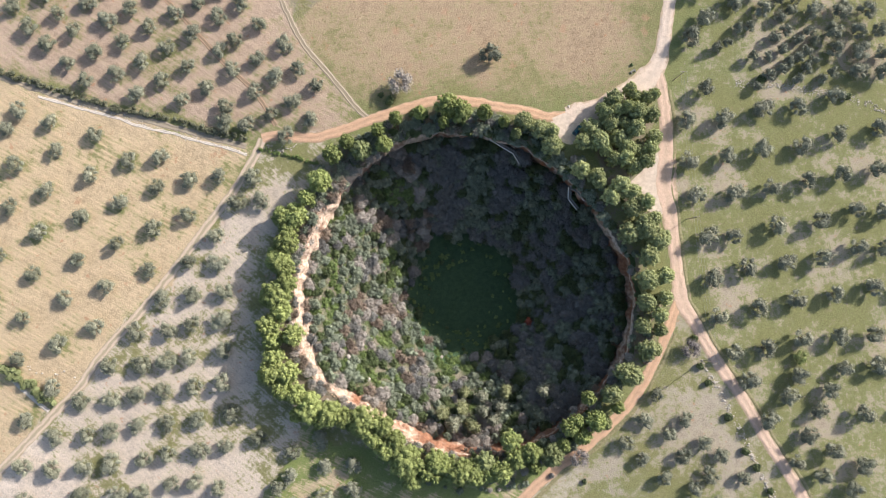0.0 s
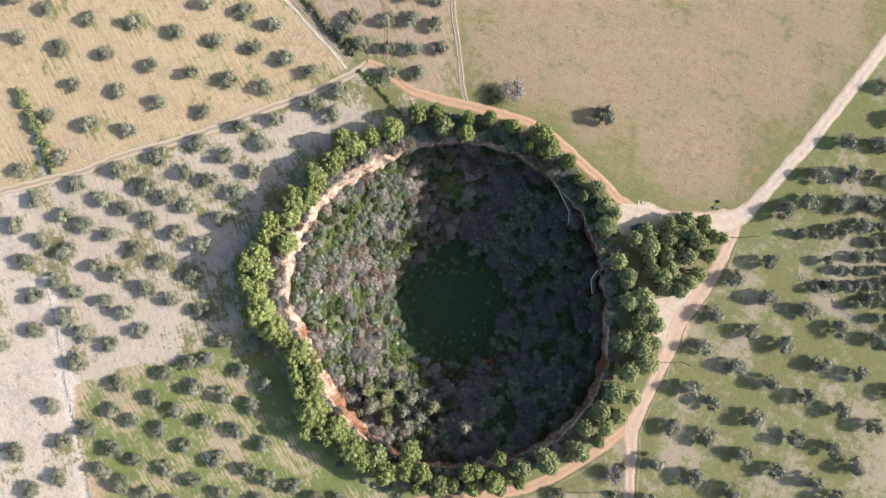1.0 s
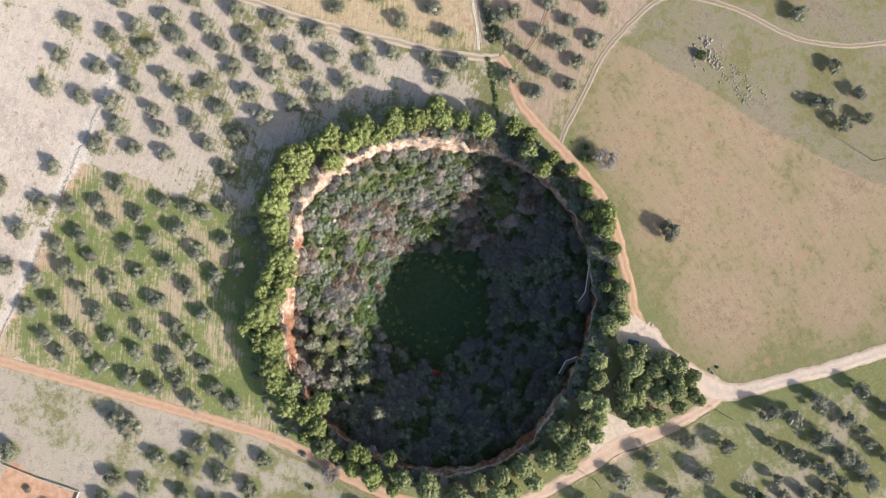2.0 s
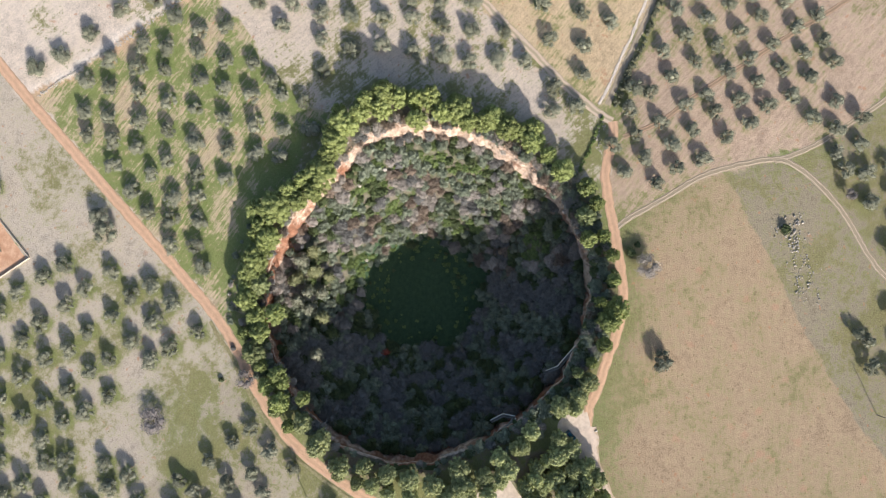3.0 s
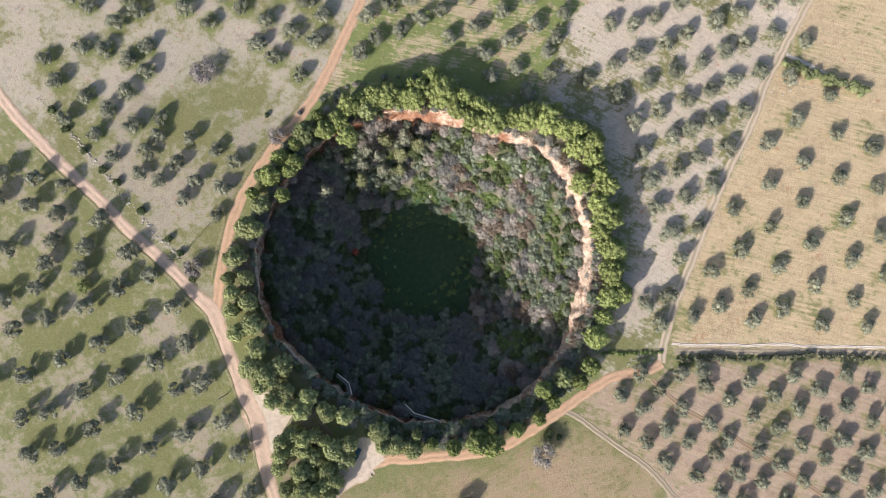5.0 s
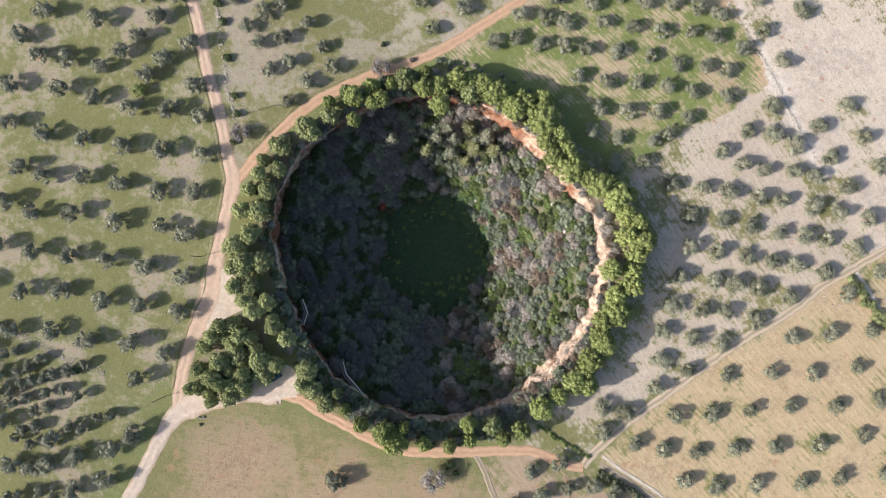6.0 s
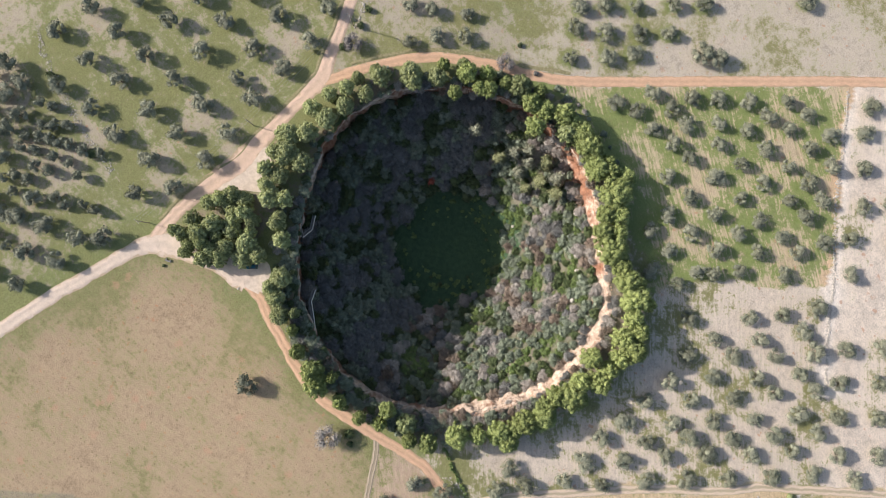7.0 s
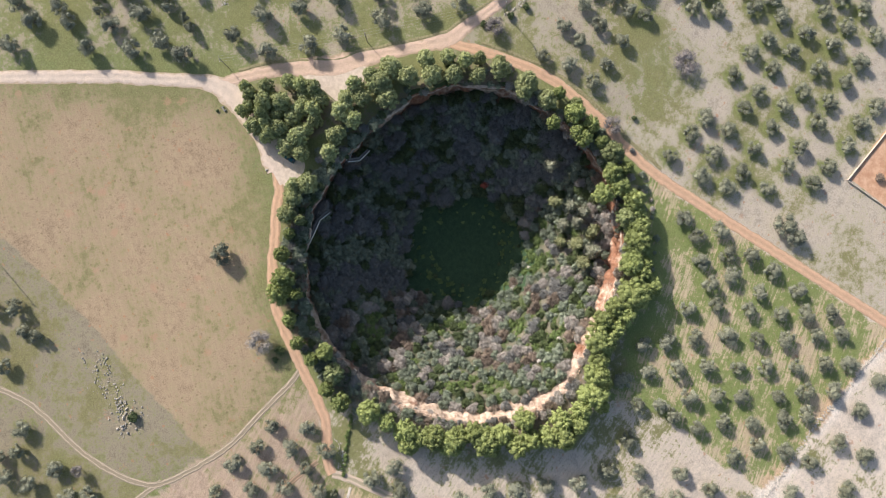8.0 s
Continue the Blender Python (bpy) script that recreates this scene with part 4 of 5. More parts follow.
kinds = [olive_tree(100 + k, OLIVE_LEAF if k % 3 else OLIVE_PALE) for k in range(7)]
WORDS = {"tilled": "in tilled brown soil", "stubble": "in yellow stubble", "pale": "in pale bare soil", "green": "in green grass",
         "south": "in a grassy stony plot", "corner": "in dry mottled grass", "east": "in a sunny green meadow", "stony": "on stony fallow ground"}
SIZE = {"tilled": (1.22, 0.9), "stubble": (1.22, 0.88), "pale": (1.35, 0.95), "green": (1.28, 0.95), "south": (1.28, 0.95), "corner": (1.2, 0.95), "east": (1.36, 1.3), "stony": (1.15, 1.1)}
rng = random.Random(5)
first = list(kinds)
GROVE_REACH = 133.0                      # olives further out than this stand in one joined grove
far_grove = []
for field, places in OLIVES.items():
    for x, y in places:
        s, t = (k * rng.uniform(0.88, 1.12) for k in SIZE[field])
        if field == "east" and min(hypot(x - u, y - v) for u, v in places if (u, v) != (x, y)) < 6.0:
            s, t = 0.62 * s, 0.72 * t     # young trees in the crowded corner
        m = pose(x, y, land(x, y) - 0.05, 0, 0, rng.uniform(0, 360)) @ Matrix.Diagonal((s, s, t, 1))
        k = rng.choice((0, 3, 6, 5)) if field == "east" else rng.randrange(7)
        if hypot(x - CX, y - CY) > GROVE_REACH:
            far_grove.append((k, m))
            continue
        if first[k]:
            ob, first[k] = kinds[k], None
            ob.matrix_basis = m
            kinds[k] = ob
        else:
            ob = copy_thing(kinds[k], m @ Matrix.Diagonal([1 / v for v in kinds[k].scale] + [1]))
        tagged(ob, "grey-green olive tree " + WORDS[field], "olive tree", "olive trees " + WORDS[field])


def gathered(name, pairs, label, category):
    """Many plants of shared shapes as one mesh: pairs of a mesh list and a pose."""
    verts, faces, mats, slots, total = [], [], [], [], 0
    for meshes, m in pairs:
        for me in meshes:
            if me.materials[0] not in mats:
                mats.append(me.materials[0])
            co = np.empty(len(me.vertices) * 3)
            me.vertices.foreach_get("co", co)
            a = np.array(m)
            verts.append(co.reshape(-1, 3) @ a[:3, :3].T + a[:3, 3])
            faces += [[i + total for i in p.vertices] for p in me.polygons]
            slots += [mats.index(me.materials[0])] * len(me.polygons)
            total += len(me.vertices)
    me = bpy.data.meshes.new(name)
    me.from_pydata(np.concatenate(verts).tolist(), [], faces)
    for mat in mats:
        me.materials.append(mat)
    me.polygons.foreach_set("material_index", slots)
    return tagged(new(name, me), label, category, kind="stuff")


gathered("olive_grove", [([c.data for c in kinds[k].children], m) for k, m in far_grove], "outlying grey-green olive trees of the surrounding groves", "olive grove")


# ---- pines round the edge ----
def pine_tree(seed, mat):
    """A bushy pine of crown radius 1 and height about 2.2, to be scaled: a dome of small puffs down to the ground."""
    rng = random.Random(seed)
    base = new("pine_tree")
    lobes = []
    for k in range(44):
        a, d = k * 2.39996 + rng.uniform(-0.3, 0.3), 0.86 * sqrt((k + 0.5) / 44)
        r = rng.choice((0.14, 0.18, 0.22, 0.28)) * rng.uniform(0.85, 1.15)
        lobes.append(((d * cos(a), d * sin(a), rng.uniform(1.68, 1.98) - 0.85 * d * d), (r, r * rng.uniform(0.8, 1.2), r * rng.uniform(0.65, 0.9))))
    for low, high, near, far_ in ((0.85, 1.25, 0.66, 0.95), (0.3, 0.75, 0.5, 0.85)):
        for k in range(11):
            a = 2 * pi * k / 11 + rng.uniform(-0.3, 0.3)
            d, r = rng.uniform(near, far_), rng.uniform(0.15, 0.27)
            lobes.append(((d * cos(a), d * sin(a), rng.uniform(low, high)), (r, r, r)))
    lobes += [((0, 0, 1.15), (0.78, 0.78, 0.6)), ((0, 0, 0.6), (0.66, 0.66, 0.55))]
    part("crown", crown_mesh("pine_crown", lobes, 5600, 0.085, 0.045, mat, seed, 0.78, 0.6, 0.5), mat, base)
    part("trunk", trunk_mesh("pine_trunk", 1.0, 0.055, 5, seed, 0.5, 1.6), BARK, base)
    return base


kinds = [pine_tree(300 + k, PINE_DARK if k == 4 else PINE_LIGHTENED if k > 5 else PINE_LEAF) for k in range(9)]
first = [True] * 9
for i, (x, y, r) in enumerate(PINES):
    h = 4.2 + 0.55 * r + rng.uniform(-0.8, 0.8)
    west_side = 135 < degrees(atan2(y - CY, x - CX)) % 360 < 268
    s = r * (1.1 if west_side else 1.06)
    h += 2.0 if west_side else 1.5
    h += 2.5 * exp(-(((degrees(atan2(y - CY, x - CX)) % 360) - 100) / 22) ** 2)
    h += 2.5 * exp(-(((degrees(atan2(y - CY, x - CX)) % 360) - 200) / 25) ** 2)
    if x > 54 and y > 36:                # the loose clump by the parking place
        s *= rng.uniform(0.9, 1.1)
        h += rng.uniform(-2.0, 3.0)
    m = pose(x, y, land(x, y) - 0.1, 0, 0, rng.uniform(0, 360)) @ Matrix.Diagonal((s, s, max(2.2, h / 2.2 + r * 0.25), 1))
    k = (0, 2, 3, 5)[i % 4] if (west_side or (x > 54 and y > 15)) and i > 5 else i % 6
    if x > 30 and y > -45:               # greyer east pines, needles lightened to brighten their shaded sides
        k = 6 + i % 3
    if first[k]:
        kinds[k].matrix_basis, first[k], ob = m, False, kinds[k]
    else:
        ob = copy_thing(kinds[k], m @ Matrix.Diagonal([1 / v for v in kinds[k].scale] + [1]))
    tagged(ob, "bushy green pine tree at the sinkhole's edge", "pine tree", "pines round the sinkhole")

# ---- scrub inside the sinkhole ----
def shrub_mesh(name, seed, mat, count, long, wide, spread=1.0, tall=0.9):
    """A rounded shrub about 2 m in radius, with its foot at the origin."""
    rng = random.Random(seed)
    lobes = [((0, 0, 0.9 * tall), (1.65, 1.65, 1.25 * tall))]
    for k in range(6):
        a, d = 2 * pi * k / 6 + rng.uniform(-0.5, 0.5), rng.uniform(0.8, 1.35) * spread
        r = rng.uniform(0.6, 0.95)
        lobes.append(((d * cos(a), d * sin(a), rng.uniform(0.7, 1.4) * tall), (r, r, r * tall)))
    return crown_mesh(name, lobes, count, long, wide, mat, seed, 0.8, 0.7)


BARE = [shrub_mesh("bare_shrub", 500 + k, mat, 1300, 0.42, 0.075) for k, mat in enumerate((GREY_TWIG, GREY_TWIG, SHADE_DARK_TWIG, BROWN_TWIG))]
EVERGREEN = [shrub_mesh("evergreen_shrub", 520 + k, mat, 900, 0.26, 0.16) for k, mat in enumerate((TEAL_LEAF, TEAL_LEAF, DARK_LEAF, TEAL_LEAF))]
LEAFY = [shrub_mesh("leafy_bush", 540 + k, LIME_LEAF, 700, 0.28, 0.17, 1.2, 0.5) for k in range(3)]


def grow(name, me, x, y, z, size, label, category, group="", squash=1.0):
    ob = new(name, me)
    ob.matrix_basis = pose(x, y, z, 0, 0, rng.uniform(0, 360)) @ Matrix.Diagonal((size, size * rng.uniform(0.85, 1.15), size * squash, 1))
    return tagged(ob, label, category, group)


rng = random.Random(21)
spots = []
tries = 0
while len(spots) < 1150 and tries < 60000:
    tries += 1
    a, r = rng.uniform(0, 360), 66 * sqrt(rng.random())
    if r > rim(a) * foot_share(a) + 0.8 * undercut(a) or r < 12:
        continue
    x, y = CX + r * cos(radians(a)), CY + r * sin(radians(a))
    meadow = hypot((x - 10.0) * (1.3 if x < 10 else 1.0), y + 11.0)
    if meadow < 25.5 + 6 * noise.noise((x / 9, y / 9, 2)):
        continue
    if (x - 37.9) ** 2 + (y + 22.6) ** 2 > 9 and all((x - u) ** 2 + (y - v) ** 2 > 6.6 for u, v, _ in spots):
        spots.append((x, y, a))
shade = []
tally = {"bare_shrub": 0, "evergreen_shrub": 0, "leafy_bush": 0}
for x, y, a in spots:
    z = bowl(x, y) - 0.25
    patchy = noise.noise((x / 11, y / 11, 5)) + rng.uniform(-0.45, 0.45)
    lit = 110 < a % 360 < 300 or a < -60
    size = rng.uniform(0.9, 1.5) if lit else rng.uniform(1.2, 2.0)
    if patchy > (0.14 if lit else 0.12):
        size *= rng.uniform(1.0, 1.35)
        name, me, label, word = "bare_shrub", rng.choice(BARE), "leafless grey-brown shrub on the sinkhole's scree slope", "shrub"
    elif patchy > -0.5 or not lit:
        name, me, label, word = "evergreen_shrub", rng.choice(EVERGREEN), "blue-green evergreen shrub on the sinkhole's scree slope", "shrub"
    else:
        name, me, label, word = "leafy_bush", rng.choice(LEAFY), "low fresh green bush between the grey shrubs", "bush"
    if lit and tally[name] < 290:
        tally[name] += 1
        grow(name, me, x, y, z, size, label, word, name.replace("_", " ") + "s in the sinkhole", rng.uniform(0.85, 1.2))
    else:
        # the joined shrubs take darker twig and leaf: shade put into their colour
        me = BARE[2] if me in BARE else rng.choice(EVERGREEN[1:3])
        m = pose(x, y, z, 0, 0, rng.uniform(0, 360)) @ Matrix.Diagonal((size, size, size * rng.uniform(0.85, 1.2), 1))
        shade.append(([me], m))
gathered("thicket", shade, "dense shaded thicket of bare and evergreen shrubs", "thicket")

# low green growth on the sunlit scree and round the floor
carpet = []
for k in range(110):
    a, r = rng.uniform(0, 2 * pi), rng.uniform(12, 23)
    x, y = CX + 0.5 + r * cos(a), CY - 4 + 1.1 * r * sin(a)
    s = rng.uniform(0.25, 0.7)
    carpet.append(([rng.choice(LEAFY + EVERGREEN[2:3])], pose(x, y, bowl(x, y) - 0.1, 0, 0, rng.uniform(0, 360)) @ Matrix.Diagonal((s, s, s, 1))))
for k in range(330):
    a, r = rng.uniform(150, 290), rng.uniform(22, 54)
    x, y = CX + r * cos(radians(a)), CY + r * sin(radians(a))
    s = rng.uniform(0.25, 0.6)
    carpet.append(([rng.choice(LEAFY)], pose(x, y, bowl(x, y) - 0.1, 0, 0, rng.uniform(0, 360)) @ Matrix.Diagonal((s, s, s, 1))))
gathered("undergrowth", carpet, "low fresh green undergrowth on the sunny scree", "undergrowth")

grow("rusty_bush", shrub_mesh("rusty_bush", 560, RED_LEAF, 300, 0.35, 0.22), 37.9, -22.6, bowl(37.9, -22.6) + 0.2, 1.1, "small rust-red bush in the shaded thicket", "bush")


def young_tree(seed, mat):
    """A slender young tree about 6 m high."""
    rng_ = random.Random(seed)
    base = new("young_tree")
    lobes = [((rng_.uniform(-0.5, 0.5), rng_.uniform(-0.5, 0.5), 2.0 + 0.62 * k), (1.25 - 0.14 * k, 1.25 - 0.14 * k, 0.7)) for k in range(6)]
    part("crown", crown_mesh("young_crown", lobes, 620, 0.4, 0.22, mat, seed, 0.72), mat, base)
    part("trunk", trunk_mesh("young_trunk", 2.6, 0.12, 4, seed, 0.6, 4.2), BARK, base)
    return base


saplings = [young_tree(600 + k, mat) for k, mat in enumerate((YOUNG_LEAF, OLIVE_PALE))]
for k, (x, y, s) in enumerate(((10.2, -53.0, 1.1), (17.7, -49.4, 1.0), (27.4, -48.0, 0.95), (22.0, -57.0, 1.0), (14.5, -58.5, 1.1), (7.0, -57.5, 1.1), (11.2, -48.0, 0.9), (24.2, -52.6, 1.0), (3.0, -54.0, 1.0), (18.5, -54.5, 1.0), (40.6, -46.6, 1.5))):
    s *= 1.9 if k < 10 else 1.35
    m = pose(x, y, bowl(x, y) - 0.1, 0, 0, 47 * k) @ Matrix.Diagonal((s, s, s, 1))
    if k < 2:
        ob = saplings[k]
        ob.matrix_basis = m
    else:
        ob = copy_thing(saplings[1 if k == 10 else k % 2], m @ Matrix.Diagonal([1 / v for v in saplings[1 if k == 10 else k % 2].scale] + [1]))
    tagged(ob, "pale young tree rising from the dark floor" if k == 10 else "slender light green young tree below the orange wall", "tree", "young trees below the wall")


def boulder(x, y, z, size, seed, label="pale limestone boulder among the shrubs"):
    me = mesh_of("boulder", *lump((0, 0, 0), (size, size * 0.7, size * 0.55), 0.8, seed, False), STONE)
    ob = new("boulder", me)
    ob.matrix_basis = pose(x, y, z + size * 0.2, 0, 0, seed * 50)
    return tagged(ob, label, "boulder", "boulders in the sinkhole")


for k, (x, y, s) in enumerate(((-4.6, -29.5, 1.3), (-7.2, -40.1, 0.8), (0.4, -31.0, 0.9), (20.7, -36.9, 0.7), (-9.5, -33.0, 0.7), (3.0, -36.5, 0.8), (-31.0, -33.0, 0.9), (-24.0, -41.0, 1.0))):
    boulder(x, y, bowl(x, y) + 0.9, s, k)

# ---- shrubs along the edge ----
count = 0
for k in range(620):
    a = rng.choice((rng.uniform(0, 360), rng.gauss(90, 35)))
    r = rim(a) + rng.choice((rng.uniform(0.8, 3.0), rng.uniform(1.0, 8.5)))
    x, y = CX + r * cos(radians(a)), CY + r * sin(radians(a))
    if any((x - u) ** 2 + (y - v) ** 2 < (0.55 * q) ** 2 for u, v, q in PINES):
        continue
    ledge = exp(-(((a - 195 + 180) % 360 - 180) / 45) ** 2)
    if rng.random() < 0.3 * ledge or count >= 300:
        continue
    count += 1
    bare = rng.random() < 0.3 + 0.3 * ledge
    grow("edge_shrub", rng.choice(BARE if bare else EVERGREEN), x, y, land(x, y) - 0.1, rng.uniform(0.5, 1.15), "leafless grey shrub at the sinkhole's edge" if bare else "dark evergreen shrub at the sinkhole's edge", "shrub", "shrubs at the edge")

for k in range(150):
    a = rng.uniform(135, 335)
    r = rim(a) + rng.uniform(-0.5, 3.2)
    x, y = CX + r * cos(radians(a)), CY + r * sin(radians(a))
    bare = rng.random() < 0.85
    grow("ledge_shrub", rng.choice(BARE if bare else EVERGREEN), x, y, land(x, y) - 0.15 - min(0.9 * wall_drop(a), max(0.0, (rim(a) - r) * wall_drop(a) / ((1 - foot_share(a)) * rim(a)))), rng.uniform(0.45, 1.1), "leafless grey shrub rooted on the rock ledge" if bare else "small evergreen shrub rooted on the rock ledge", "shrub", "shrubs on the ledge")

for k in range(60):      # a grey thicket hides the wall's top in the north-west
    a = rng.gauss(133, 9)
    r = rim(a) + rng.uniform(-1.8, 4.0)
    x, y = CX + r * cos(radians(a)), CY + r * sin(radians(a))
    bare = rng.random() < 0.6
    grow("ledge_shrub", rng.choice(BARE if bare else EVERGREEN), x, y, land(x, y) - 0.2 - max(0.0, rim(a) - r) * 0.5, rng.uniform(0.8, 1.4), "leafless grey shrub rooted on the rock ledge" if bare else "small evergreen shrub rooted on the rock ledge", "shrub", "shrubs on the ledge")

for k in range(46):      # rough growth between the southern pines and the plough land
    a = rng.uniform(248, 302)
    r = rim(a) + rng.uniform(6.0, 13.5)
    x, y = CX + r * cos(radians(a)), CY + r * sin(radians(a))
    bare = rng.random() < 0.25
    grow("edge_shrub", rng.choice(BARE if bare else EVERGREEN), x, y, land(x, y) - 0.1, rng.uniform(0.4, 0.85), "leafless grey shrub at the sinkhole's edge" if bare else "dark evergreen shrub at the sinkhole's edge", "shrub", "shrubs at the edge")

for k in range(80):
    a = rng.uniform(55, 140)
    r = rim(a) + rng.uniform(1.5, 8.0)
    x, y = CX + r * cos(radians(a)), CY + r * sin(radians(a))
    if gap(RING_NORTH, np.array([x]), np.array([y]))[0] > 3.4:
        grow("bank_shrub", rng.choice(EVERGREEN), x, y, land(x, y) - 0.1, rng.uniform(0.6, 1.25), "dark evergreen shrub between the track and the sinkhole", "shrub", "shrubs below the track")

for k in range(85):
    a = rng.uniform(25, 150)
    r = rim(a) + rng.uniform(-0.2, 2.2)
    x, y = CX + r * cos(radians(a)), CY + r * sin(radians(a))
    grow("overhanging_shrub", rng.choice(EVERGREEN), x, y, land(x, y) - 0.25, rng.uniform(0.4, 0.85), "evergreen shrub overhanging the shaded rock wall", "shrub", "shrubs over the shaded wall")

# ---- single plants out in the fields ----
def bare_tree(x, y, seed, mat, size, height, label):
    base = new("bare_tree")
    rng_ = random.Random(seed)
    lobes = [((0.6 * cos(2.4 * k), 0.6 * sin(2.4 * k), rng_.uniform(0.8, 1.3)), (0.5, 0.5, 0.45)) for k in range(6)]
    part("crown", crown_mesh("bare_crown", lobes, 1200, 0.26, 0.045, mat, seed, 0.62), mat, base)
    part("trunk", trunk_mesh("bare_trunk", 0.5, 0.05, 6, seed, 0.75, 1.25), BARK, base)
    base.matrix_basis = pose(x, y, land(x, y), 0, 0, seed) @ Matrix.Diagonal((size, size, height, 1))
    return tagged(base, label, "tree")


bare_tree(-12.4, 64.2, 41, GREY_TWIG, 4.2, 3.4, "pale leafless tree beside the orange track")
bare_tree(-49.9, 131.1, 42, MAUVE_TWIG, 2.0, 2.6, "small leafless pinkish tree on stony ground")
bare_tree(70.2, -95.8, 43, MAUVE_TWIG, 4.6, 2.2, "wide leafless mauve thicket tree on bare ground")
bare_tree(50.5, -66.8, 44, MAUVE_TWIG, 3.2, 2.6, "leafless mauve tree beside the orange road")
bare_tree(90.0, -29.0, 45, MAUVE_TWIG, 3.4, 2.6, "leafless mauve tree near the power pole")
SHRUBS = ((-16.5, 58.4, 1.15), (-19.5, 60.5, 0.7), (-33.8, 111.2, 1.1), (93.9, -35.4, 0.9), (103.7, -53.2, 0.9), (109.6, -65.0, 0.9), (96.8, -41.3, 0.85), (92.0, -25.5, 0.8),
          (113.5, -70.9, 0.9), (117.2, 67.1, 1.0), (147.7, 61.6, 1.1), (52.8, -75.6, 0.6), (118.5, -79.0, 0.8), (123.0, -88.0, 0.9), (126.0, -96.0, 0.9), (70.5, 72.4, 0.35))
for x, y, s in SHRUBS:
    grow("field_shrub", EVERGREEN[2], x, y, land(x, y) - 0.1, s, "dark green shrub by a field's edge", "shrub", "shrubs by the field edges")
for x, y, r, h, mat, label in ((19.2, 75.2, 1.5, 1.5, OLIVE_LEAF, "lone dark tree in the open brown field"), (8.8, -125.1, 1.7, 1.25, OLIVE_LEAF, "broad green tree beside the orange road"),
                               (4.0, -127.5, 1.6, 1.25, OLIVE_PALE, "broad dark tree beside the orange road"), (129.3, -32.0, 0.95, 0.9, PINE_LEAF, "bright green young tree in the olive grove")):
    ob = olive_tree(int(900 + x), mat)
    ob.name = "field_tree"
    ob.matrix_basis = pose(x, y, land(x, y) - 0.05, 0, 0, 30) @ Matrix.Diagonal((r, r, h, 1))
    tagged(ob, label, "tree")


# ---- hedges, stone banks and rubble ----
def hedge(name, line, width, height, mat, label, seed, dense=0.88):
    rng_ = random.Random(seed)
    pieces, gen = [], np.random.default_rng(seed)
    lobes = []
    for p in smooth_line(line, 1.1):
        for s in range(2):
            q = p + Vector((rng_.uniform(-1, 1), rng_.uniform(-1, 1), 0)) * width * 0.4
            r = width * rng_.uniform(0.3, 0.5)
            if rng_.random() < dense:
                lobes.append(((q.x, q.y, land(q.x, q.y) + r * 0.6), (r, r, r * height / width * 1.4)))
    pieces.append(leaves(lobes, len(lobes) * 55, 0.4, 0.22, gen, 0.7))
    for k, (c, r) in enumerate(lobes):
        pieces.append(lump(c, [q * 0.8 for q in r], 0.5, seed + k))
    return tagged(new(name, mesh_of(name, *joined(pieces), mat)), label, "hedge")


hedge("hedge", HEDGE_LINE, 2.3, 1.3, HEDGE_LEAF, "long dark hedge along a field ditch", 71, 0.7)
hedge("hedge", [(-156.0, -31.5), (-148.5, -36.4), (-141.0, -41.2), (-132.6, -47.4)], 4.0, 2.2, PINE_DARK, "short thick green hedge beside the farm track", 72, 1.0)
hedge("hedge", [(-62.0, 41.0), (-55.0, 39.5), (-47.0, 37.5), (-42.0, 36.0)], 1.3, 0.6, LIME_LEAF, "low green growth in a ditch below the track", 73)


def rubble(name, line, width, count, small, large, label, seed, category="stones", mat=STONE):
    """A loose row of field stones."""
    rng_ = random.Random(seed)
    path, pieces = smooth_line(line, 0.5), []
    for k in range(count):
        p = rng_.choice(path)
        q = p + Vector((rng_.gauss(0, width / 2), rng_.gauss(0, width / 2), 0))
        s = rng_.uniform(small, large)
        pieces.append(lump((q.x, q.y, land(q.x, q.y) + s * 0.25), (s, s * rng_.uniform(0.6, 1), s * 0.6), 0.8, seed + k))
    return tagged(new(name, mesh_of(name, *joined(pieces), mat)), label, category, kind="stuff")


rubble("stone_bank", [(-133.4, 58.3), (-123.5, 55.5), (-113.5, 53.0), (-103.6, 49.6), (-93.6, 46.7), (-85.7, 44.3), (-73.7, 41.4), (-66.7, 39.0)], 1.0, 450, 0.06, 0.22, "pale stone bank along a field", 81)
rubble("stone_bank", [(95.3, -34.5), (98.7, -40.1), (102.3, -46.5), (106.2, -54.4), (110.1, -61.3), (113.1, -68.3), (117.0, -76.0), (122.0, -86.0), (130.0, -102.0)], 1.3, 300, 0.1, 0.45, "broken pale stone wall beside the road", 82)
rubble("stone_bank", BANK_SOUTH, 0.7, 700, 0.12, 0.4, "low pale stone bank between two orchards", 83)
rubble("rubble", [(-37.0, 115.5), (-29.0, 116.5), (-22.0, 119.0), (-14.0, 122.0)], 5.5, 60, 0.1, 0.5, "scattered pale rocks on stony ground", 84, mat=WORN_STONE)
rubble("rubble", [(-39.5, 116.0), (-34.0, 115.0), (-29.0, 116.5)], 1.6, 30, 0.15, 0.7, "low outcrop of pale rocks in the stony field", 92, mat=WORN_STONE)
rubble("rubble", [(-29.0, 114.0), (-23.0, 117.5), (-16.0, 119.0), (-10.0, 122.0)], 1.3, 45, 0.12, 0.42, "broken seam of pale rocks in the stony field", 93, mat=WORN_STONE)
rubble("rubble", [(-26.0, 120.0), (-17.0, 124.5), (-9.0, 128.0)], 1.3, 35, 0.12, 0.42, "broken seam of pale rocks in the stony field", 94, mat=WORN_STONE)
